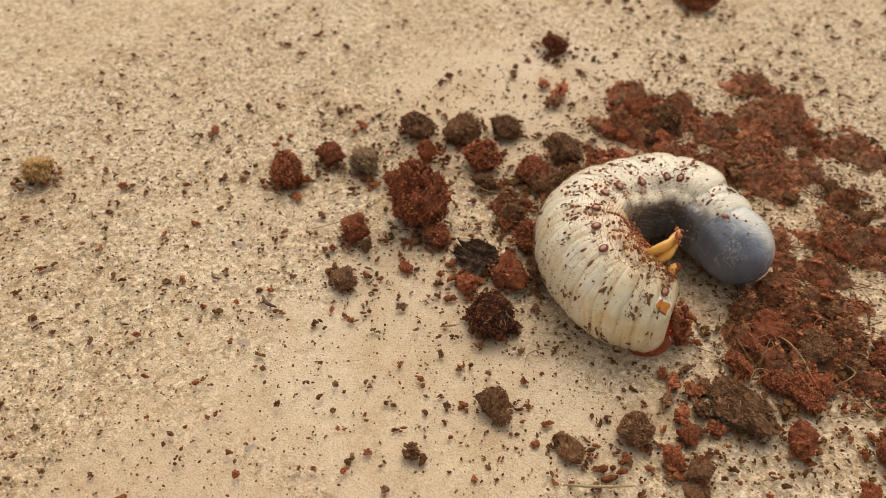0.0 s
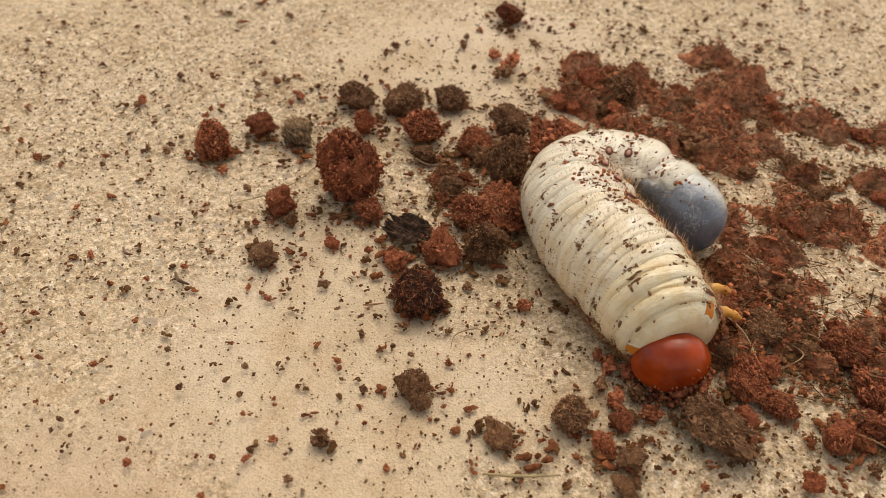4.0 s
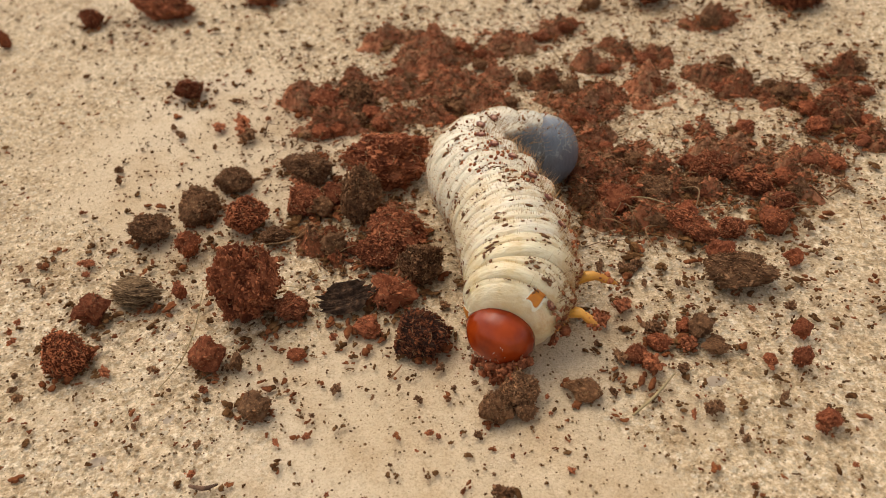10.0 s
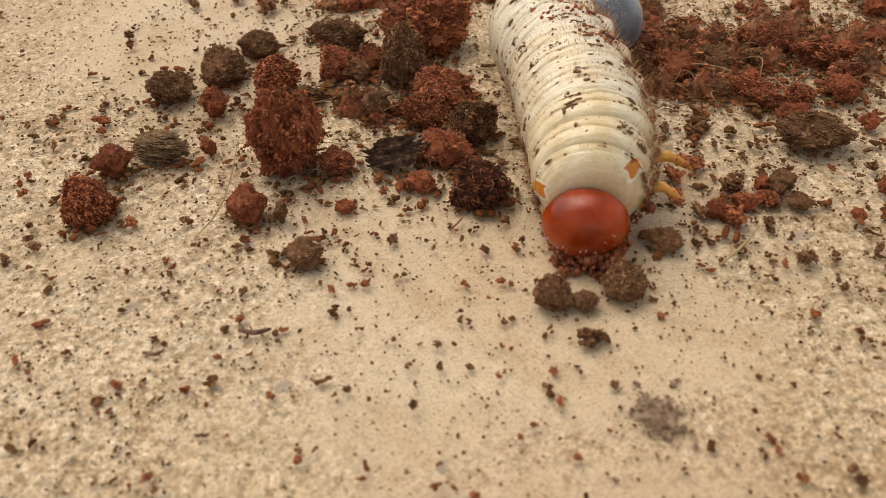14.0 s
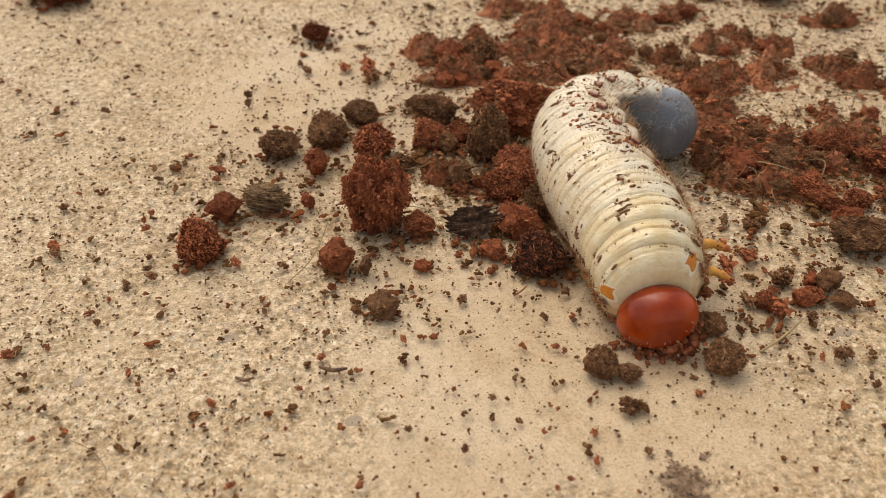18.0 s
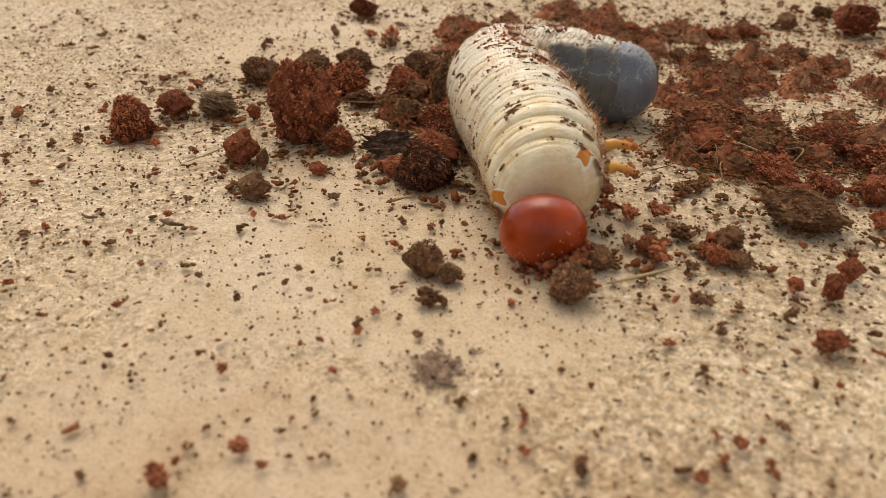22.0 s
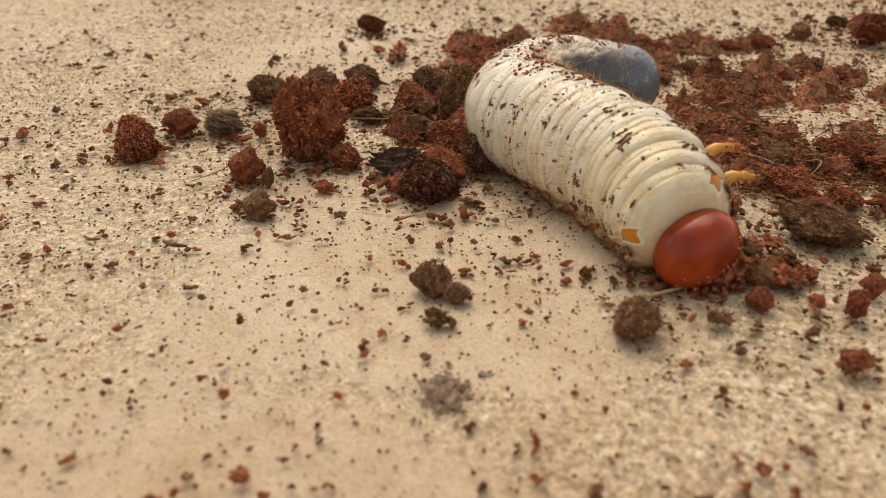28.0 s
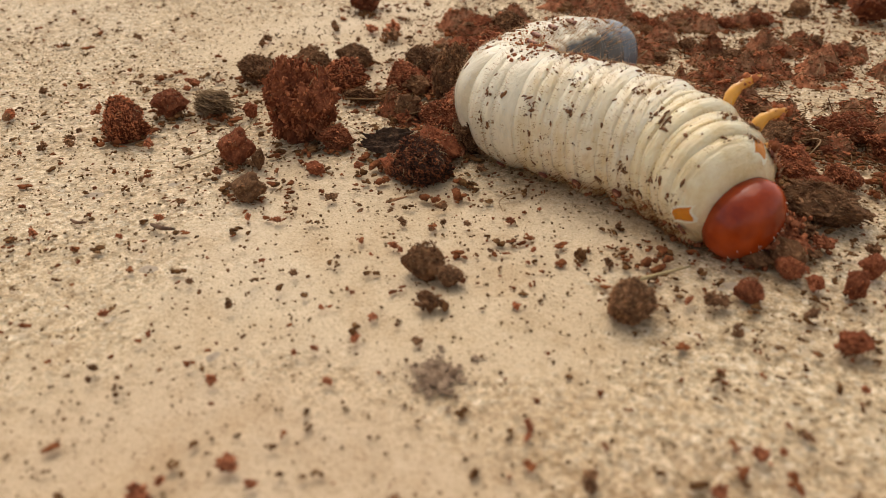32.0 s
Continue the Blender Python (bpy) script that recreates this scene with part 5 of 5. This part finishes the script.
def bristles(radius, half, tail, seed, count, low, high, thick, spread, rows=()):
    """Thin spikes leaning back from the skin, in rows if given; spread gives the angle of each."""
    rnd = random.Random(seed)
    vs, fs = [], []
    for _ in range(count):
        u, w = rnd.uniform(-0.8, 0.8), spread(rnd)
        if rows and rnd.random() < 0.8:
            u = rnd.choice(rows) + rnd.gauss(0, 0.045)
        p, out = on_ring(u, w, radius, half, tail, -0.01)
        along = Vector((-1, 0, 0))
        way = (out + along * rnd.uniform(0.3, 1.1) + Vector((0, rnd.uniform(-0.2, 0.2), rnd.uniform(-0.2, 0.2)))).normalized()
        side = way.cross(Vector((0.2, 0.5, 0.8))).normalized() * thick
        other = way.cross(side)
        b = len(vs)
        vs += [(p + side) * CM, (p - side * 0.5 + other * 0.87) * CM, (p - side * 0.5 - other * 0.87) * CM, (p + way * rnd.uniform(low, high)) * CM]
        fs += [[b, b + 1, b + 3], [b + 1, b + 2, b + 3], [b + 2, b, b + 3]]
    return from_lists("bristle_fringe", vs, fs)


def flakes(radius, half, tail, seed, count):
    """Specks of soil that stick to the skin."""
    rnd = random.Random(seed)
    base, f0 = ball(1)
    vs, fs = [], []
    smears = [(rnd.uniform(-0.6, 0.6), rnd.uniform(0.1, 3.0), rnd.uniform(0.03, 0.10)) for _ in range(4)]
    for _ in range(count):
        u, w = rnd.uniform(-0.75, 0.75), rnd.choice([rnd.uniform(-0.3, 3.4), rnd.gauss(0.15, 0.35), rnd.gauss(3.14, 0.35)])
        lift = 0.004
        if rnd.random() < 0.55:
            su, sw, wide = rnd.choice(smears)
            u, w, lift = max(-0.8, min(0.8, su + rnd.gauss(0, wide * 1.6))), sw + rnd.gauss(0, wide), rnd.uniform(0.0, 0.03)
        crease = not tail and rnd.random() < (0.45 if half < 0.5 else 0.25)
        if crease:
            u, lift = rnd.choice((0.20, -0.18, 0.45)) + rnd.gauss(0, 0.02), 0.004
        p, out = on_ring(u, w, radius, half, tail, lift)
        r = min(0.040, 0.005 + rnd.expovariate(140))
        a = Vector((1, 0, 0)).cross(out).normalized()
        b = len(vs)
        spin = rnd.gauss(1.57, 0.15) if crease else rnd.uniform(0, 3)
        e1 = Vector((1, 0, 0)) * math.cos(spin) + a * math.sin(spin)
        e2 = out.cross(e1)
        long = rnd.uniform(1.0, 3.2)
        for v in base:
            vs.append((p + e1 * v.x * r * long * rnd.uniform(0.7, 1.2) + e2 * v.y * r * rnd.uniform(0.6, 1.2) + out * v.z * r * 0.8) * CM)
        fs += [[b + i for i in f] for f in f0]
    return from_lists("dirt", vs, fs)


def crust(radius, half, tail, seed, count):
    """Loose soil caught in the hairs along both lower sides, and a few smears over the left flank of the rear."""
    rnd = random.Random(seed)
    base, f0 = ball(1)
    vs, fs = [], []
    for _ in range(count):
        u = rnd.uniform(-0.7, 0.7)
        w = rnd.choice([rnd.gauss(-0.50, 0.20), rnd.gauss(3.64, 0.20)])
        rear = half > 0.61
        if rear and w < 1:
            w = rnd.gauss(0.34, 0.30)
            u = rnd.gauss(0.1, 0.22)
        lift = 0.012
        if rnd.random() < 0.30:
            w, lift = rnd.choice([rnd.gauss(4.09 if rear else -0.95, 0.12), rnd.gauss(4.09, 0.12)]), rnd.uniform(0.02, 0.13)
        p, _ = on_ring(u, w, radius, half, tail, lift)
        r = min(0.045, 0.009 + rnd.expovariate(85))
        b = len(vs)
        vs += [(p + Vector((v.x * rnd.uniform(0.6, 1.5), v.y, v.z)) * r * rnd.uniform(0.7, 1.2)) * CM for v in base]
        fs += [[b + i for i in f] for f in f0]
    return from_lists("soil_crust", vs, fs)


def disc(p, out, along, rx, ry, thick, bulge):
    """A small rounded plate that lies on the skin."""
    e1 = (along - out * along.dot(out)).normalized()
    e2 = out.cross(e1)
    vs, fs = [], []
    rows = ((1.0, -thick), (1.0, thick * 0.4), (0.8, thick), (0.4, thick + bulge))
    for s, z in rows:
        for k in range(16):
            w = 2 * math.pi * k / 16
            vs.append((p + e1 * rx * s * math.cos(w) + e2 * ry * s * math.sin(w) + out * z) * CM)
    for i in range(len(rows) - 1):
        for k in range(16):
            fs.append([i * 16 + k, i * 16 + (k + 1) % 16, (i + 1) * 16 + (k + 1) % 16, (i + 1) * 16 + k])
    fs.append([(len(rows) - 1) * 16 + k for k in range(16)])
    return from_lists("plate", vs, fs)


def patch(radius, half, u0, u1, w0, w1, lift):
    """A curved shield on the skin, of uneven outline."""
    vs, fs = [], []
    n = 10
    for i in range(n + 1):
        for j in range(n + 1):
            a, b = i / n, j / n
            w = w0 + (w1 - w0) * (b * (0.55 + 0.45 * a) + 0.05 * math.sin(5 * a))
            edge = min(a, 1 - a, b, 1 - b)
            p, _ = on_ring(u0 + (u1 - u0) * (a + 0.06 * math.sin(7 * b)), w, radius, half, False, lift if edge > 0 else -0.01, True)
            vs.append(p * CM)
    for i in range(n):
        for j in range(n):
            fs.append([i * (n + 1) + j, i * (n + 1) + j + 1, (i + 1) * (n + 1) + j + 1, (i + 1) * (n + 1) + j])
    return from_lists("orange_plate", vs, fs)


LEGS = []


def leg(side, radius, parent, size, sweep):
    """A bent leg that starts at the origin and reaches out along y; motions() sets it at its hip."""
    pts = [(0.0, -0.10, 0.0), (0.02, 0.14, 0.05), (0.04 * sweep, 0.24, 0.075), (0.06 * sweep, 0.42, 0.10), (0.10 * sweep, 0.54, 0.07), (0.14 * sweep, 0.60, 0.03), (0.22 * sweep, 0.70, -0.06), (0.30 * sweep, 0.80, -0.17), (0.36 * sweep, 0.88, -0.28)]
    vs, fs = tube([Vector((x * size, y * size * side, z * size)) * CM for x, y, z in pts], [v * CM for v in (0.120, 0.115, 0.085, 0.105, 0.095, 0.070, 0.085, 0.060, 0.012)], 12)
    ob = linked("leg", from_lists("leg", vs, fs), AMBER, parent, "short amber jointed leg")
    rnd = random.Random(int(size * 100) + side)
    base, f0 = ball(1)
    dv, df = [], []
    for _ in range(40):
        p = Vector(pts[rnd.choice((5, 6, 7, 7, 8))]) + Vector((rnd.gauss(0, 0.07), rnd.gauss(0, 0.07), rnd.gauss(0, 0.07)))
        b, r = len(dv), 0.012 + rnd.expovariate(70)
        dv += [(Vector((p.x * size, p.y * size * side, p.z * size)) + v * r) * CM for v in base]
        df += [[b + i for i in f] for f in f0]
    linked("dirt", from_lists("dirt", dv, df), RED_LOOSE, ob)
    LEGS.append((ob, side, radius))


def leg_rows(side, radius):
    """Folded over the belly while the grub lies on its side, then spread out beside it, at last held up."""
    rows = []
    for t, turn, y, z in ((0, -0.85, 0.62, -0.60), (2, -0.80, 0.62, -0.60), (3.3, -0.45, 0.62, -0.60), (4.5, -0.15, 0.62, -0.60), (13, -0.1, 0.60, -0.60), (20, 0.0, 0.62, -0.55), (24, 0.1, 0.66, -0.45), (28, 0.15, 0.70, -0.35), (29.5, 0.50, 0.80, -0.08), (32, 0.50, 0.80, -0.05)):
        if side < 0:
            turn, y, z = -0.1, 0.30, -0.60
        ahead = side * max(0.0, min(1.0, (4.5 - t) / 2.5)) * -58
        rows.append((t, pose(0.05 * CM, side * y * radius * CM, z * radius * CM, turn * side * 57.3, 0, ahead)))
    return rows


def build_head(parent):
    """The shell looks along x; its crown is up."""
    vs0, fs = ball(5)
    vs = []
    for v in vs0:
        x, y, z = v.x * 0.54, v.y * 0.69, v.z * 0.62
        if v.x > 0.2:
            z *= 1 - 0.18 * (v.x - 0.2)
        seam = math.exp(-(y / 0.02) ** 2) * (0.012 if v.z > 0.1 else 0.0)
        d = 1 + 0.012 * noise.noise(v * 3) - seam + 0.004 * noise.noise(v * 14)
        vs.append(Vector((x, y, z)) * d * CM)
    shell = linked("head", from_lists("head", vs, fs), CAPSULE, parent, "glossy amber-red head shell")
    for s in (-1, 1):
        v, f = tube([Vector(p) * CM * 1.27 for p in [(0.26, s * 0.15, -0.20), (0.36, s * 0.16, -0.27), (0.41, s * 0.09, -0.33), (0.43, s * 0.02, -0.36)]], [0.12 * CM, 0.10 * CM, 0.06 * CM, 0.015 * CM], 10)
        linked("jaw", from_lists("jaw", v, f), JAW, shell, "black jaw")
        v, f = tube([Vector(p) * CM * 1.27 for p in [(0.24, s * 0.36, -0.20), (0.30, s * 0.40, -0.25), (0.33, s * 0.40, -0.31), (0.34, s * 0.38, -0.34)]], [0.035 * CM, 0.03 * CM, 0.03 * CM, 0.012 * CM], 8)
        linked("antenna", from_lists("antenna", v, f), AMBER, shell, "short amber antenna")
    vs, fs = [], []
    for x, z, wide, tall in ((0.36, -0.14, 0.20, 0.07), (0.43, -0.22, 0.14, 0.06)):
        b = len(vs)
        vs0, f0 = ball(2)
        vs += [Vector((x + v.x * 0.06, v.y * wide, z + v.z * tall)) * CM * 1.27 for v in vs0]
        fs += [[b + i for i in f] for f in f0]
    linked("upper_lip", from_lists("upper_lip", vs, fs), RIM, shell, "dark brown upper lip")
    rnd = random.Random(77)
    base, f0 = ball(1)
    vs, fs = [], []
    for _ in range(420):
        a, e = rnd.uniform(-1.3, 1.3), min(-0.3, rnd.gauss(-0.75, 0.26))
        n = Vector((math.cos(a) * math.cos(e), math.sin(a) * math.cos(e), math.sin(e)))
        p = Vector((n.x * 0.46, n.y * 0.56, n.z * 0.50)) * rnd.uniform(0.97, 1.10)
        r = min(0.09, 0.014 + rnd.expovariate(38))
        b = len(vs)
        vs += [(p * 1.27 + v * r * rnd.uniform(0.7, 1.3)) * CM for v in base]
        fs += [[b + i for i in f] for f in f0]
    for _ in range(260):
        r = min(0.085, 0.014 + rnd.expovariate(36))
        p = Vector((rnd.gauss(0.54, 0.11), rnd.gauss(0.0, 0.28), rnd.gauss(-0.30, 0.13)))
        b = len(vs)
        vs += [(p + v * r * rnd.uniform(0.7, 1.3)) * CM for v in base]
        fs += [[b + i for i in f] for f in f0]
    linked("dirt", from_lists("dirt", vs, fs), RED_LOOSE, shell, "reddish soil stuck to the mouth")
    for name, count, low, high, size, mat, label in (("bristle_fringe", 36, -0.5, 0.35, (0.03, 0.07), PALE, "fine pale bristles"), ("mouth_bristles", 130, -1.2, -0.45, (0.10, 0.26), FIBRE, "brown mouth bristles and fibres")):
        vs, fs = [], []
        for _ in range(count):
            a, e = rnd.uniform(-1.2, 1.2), rnd.uniform(low, high)
            n = Vector((math.cos(a) * math.cos(e), math.sin(a) * math.cos(e), math.sin(e)))
            p = Vector((n.x * 0.54, n.y * 0.69, n.z * 0.62)) * 0.98
            way = (n + Vector((rnd.gauss(0.2, 0.4), rnd.gauss(0, 0.4), rnd.gauss(-0.2, 0.4)))).normalized() * rnd.uniform(*size)
            s = n.orthogonal().normalized() * 0.008
            b = len(vs)
            vs += [(p + s) * CM, (p - s * 0.5 + n.cross(s) * 0.87) * CM, (p - s * 0.5 - n.cross(s) * 0.87) * CM, (p + way) * CM]
            fs += [[b, b + 1, b + 3], [b + 1, b + 2, b + 3], [b + 2, b, b + 3]]
        linked(name, from_lists(name, vs, fs), mat, shell, label)
    return shell


def build_grub():
    grub = new("grub")
    tagged(grub, "fat cream-white beetle grub with amber head, soil-specked, on concrete", "grub")
    pieces = [build_head(grub)]
    for i, (name, at, radius, half, mat) in enumerate(RINGS):
        tail = name == "tail_sac"
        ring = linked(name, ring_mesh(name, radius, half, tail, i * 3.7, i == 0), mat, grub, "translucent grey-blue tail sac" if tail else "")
        pieces.append(ring)
        linked("stubble", bristles(radius, half, tail, 100 + i, 120 if tail else 160 if "thorax" in name else 320 if i > 7 else 480, 0.05, 0.10, 0.0042, lambda r: r.uniform(0.05, 3.1), () if tail else (-0.42, -0.34, -0.06, 0.04, 0.34, 0.42)), HAIR, ring)
        linked("bristle_fringe", bristles(radius, half, tail, 200 + i, 260, 0.10, 0.30, 0.0052, lambda r: r.choice([r.gauss(-0.25, 0.3), r.gauss(3.39, 0.3)])), HAIR, ring)
        linked("dirt", flakes(radius, half, tail, 300 + i, 110 if tail else 190), MUD, ring)
        linked("soil_crust", crust(radius, half, tail, 400 + i, 45 if tail else 60 if i > 8 else 140 if i > 4 else 380), RED_LOOSE, ring, "reddish soil caught along the lower side")
        if name in ("prothorax", "abdomen_ring") and at < 0.8:
            for w in ((0.04, math.pi - 0.04) if i == 0 else (0.12, math.pi - 0.12)):
                p, out = on_ring(0.45 if i == 0 else 0.1, w, radius, half, False, 0.024, i == 0)
                rim = linked("breathing_hole", disc(p, out, Vector((0, 0, 1)), 0.105, 0.08, 0.020, 0.0), RIM, ring, "brown ringed breathing hole")
                linked("pore", disc(p + out * 0.010, out, Vector((0, 0, 1)), 0.062, 0.046, 0.016, 0.004), PORE, rim)
        if name == "prothorax":
            for near, wide in ((0.24, 0.66), (math.pi - 0.24, math.pi - 0.66)):
                step = 0.07 if near < 1 else -0.07
                rim = linked("plate_rim", patch(radius, half, 0.18, 0.93, near - step, wide + step, 0.008), PALE, ring, "pale swollen rim")
                linked("orange_plate", patch(radius, half, 0.26, 0.86, near, wide, 0.018), PLATE, rim, "orange shield")
        if "thorax" in name:
            for s in (-1, 1):
                leg(s, radius, ring, (0.36, 0.82, 1.00)[i] * (1.0 if s > 0 else 0.5), (0.9, 0.5, 0.2)[i])
    return pieces


def smooth_line(pts):
    """Places along a soft curve through the points, with their distance from its start."""
    line = []
    p = [pts[0] * 2 - pts[1], *pts, pts[-1] * 2 - pts[-2]]
    for i in range(1, len(p) - 2):
        for k in range(14):
            t = k / 14
            line.append(0.5 * (2 * p[i] + (p[i + 1] - p[i - 1]) * t + (2 * p[i - 1] - 5 * p[i] + 4 * p[i + 1] - p[i + 2]) * t * t + (3 * p[i] - p[i - 1] - 3 * p[i + 1] + p[i + 2]) * t ** 3))
    line.append(pts[-1])
    far = [0.0]
    for a, b in zip(line, line[1:]):
        far.append(far[-1] + (b - a).length)
    return line, far


def along(line, far, d):
    d = min(max(d, 0.0), far[-1])
    for i in range(len(far) - 1):
        if far[i + 1] >= d:
            break
    f = (d - far[i]) / max(1e-9, far[i + 1] - far[i])
    a, b = line[max(i - 2, 0)], line[min(i + 3, len(line) - 1)]
    return line[i].lerp(line[i + 1], f), (a - b).normalized()


def framed(place, ahead, lean):
    y = Vector((0, 0, 1)).cross(ahead).normalized()
    z = ahead.cross(y)
    c, s = math.cos(lean), math.sin(lean)
    m = Matrix((ahead, y * c + z * s, z * c - y * s)).transposed().to_4x4()
    m.translation = place * CM
    return m


def between(rows, t):
    for (a, *u), (b, *v) in zip(rows, rows[1:]):
        if a <= t <= b:
            f = (t - a) / (b - a)
            return [p + (q - p) * f for p, q in zip(u, v)]
    return rows[-1][1:]


def grub_rows(pieces):
    """For each piece of the grub, its poses time by time."""
    out = [[] for _ in pieces]
    for t, *c in SPINE:
        pts = [Vector((c[2 * i], c[2 * i + 1], 0)) for i in range(7)]
        front, rear = (radians(v) for v in between(LEAN, t))
        head, body = pts[0], pts[1:]
        body.append(body[-1] + (body[-1] - body[-2]).normalized() * 0.2 + (body[-1] - body[-3]).normalized() * 0.15)
        line, far = smooth_line(body)
        way = (head - pts[1]).normalized()
        head = head.lerp(pts[1], between(TUCK, t)[0]) - way * 0.16
        nod = (way + Vector((0, 0, -0.55 * math.cos(front)))).normalized()
        seat = Vector((head.x, head.y, between(HEAD_UP, t)[0]))
        out[0].append((t, framed(seat, nod, front)))
        for i, (name, at, radius, half, mat) in enumerate(RINGS):
            crowd = between(CROWD, t)[0] * math.sin(math.pi * min(1.0, max(0.0, (at - 0.054) / 0.841)))
            place, ahead = along(line, far, (at - crowd) * far[-1])
            mixin = min(1.0, max(0.0, (at - 0.06) / 0.60))
            mixin = mixin * mixin * (3 - 2 * mixin)
            lean = front + (rear - front) * mixin
            place = Vector((place.x, place.y, radius * 0.90))
            out[i + 1].append((t, framed(place, ahead, lean)))
    return out


GRUB = build_grub()


def motions():
    for ob, rows in zip(GRUB, grub_rows(GRUB)):
        walk(ob, rows)
    for ob, side, radius in LEGS:
        walk(ob, leg_rows(side, radius))
    for ob, rows in MOVED:
        turn, up = ob.rotation_euler.to_matrix().to_4x4(), ob.location.z
        walk(ob, [(t, Matrix.Translation((x * CM, y * CM, up)) @ turn) for t, x, y in rows])


motions()
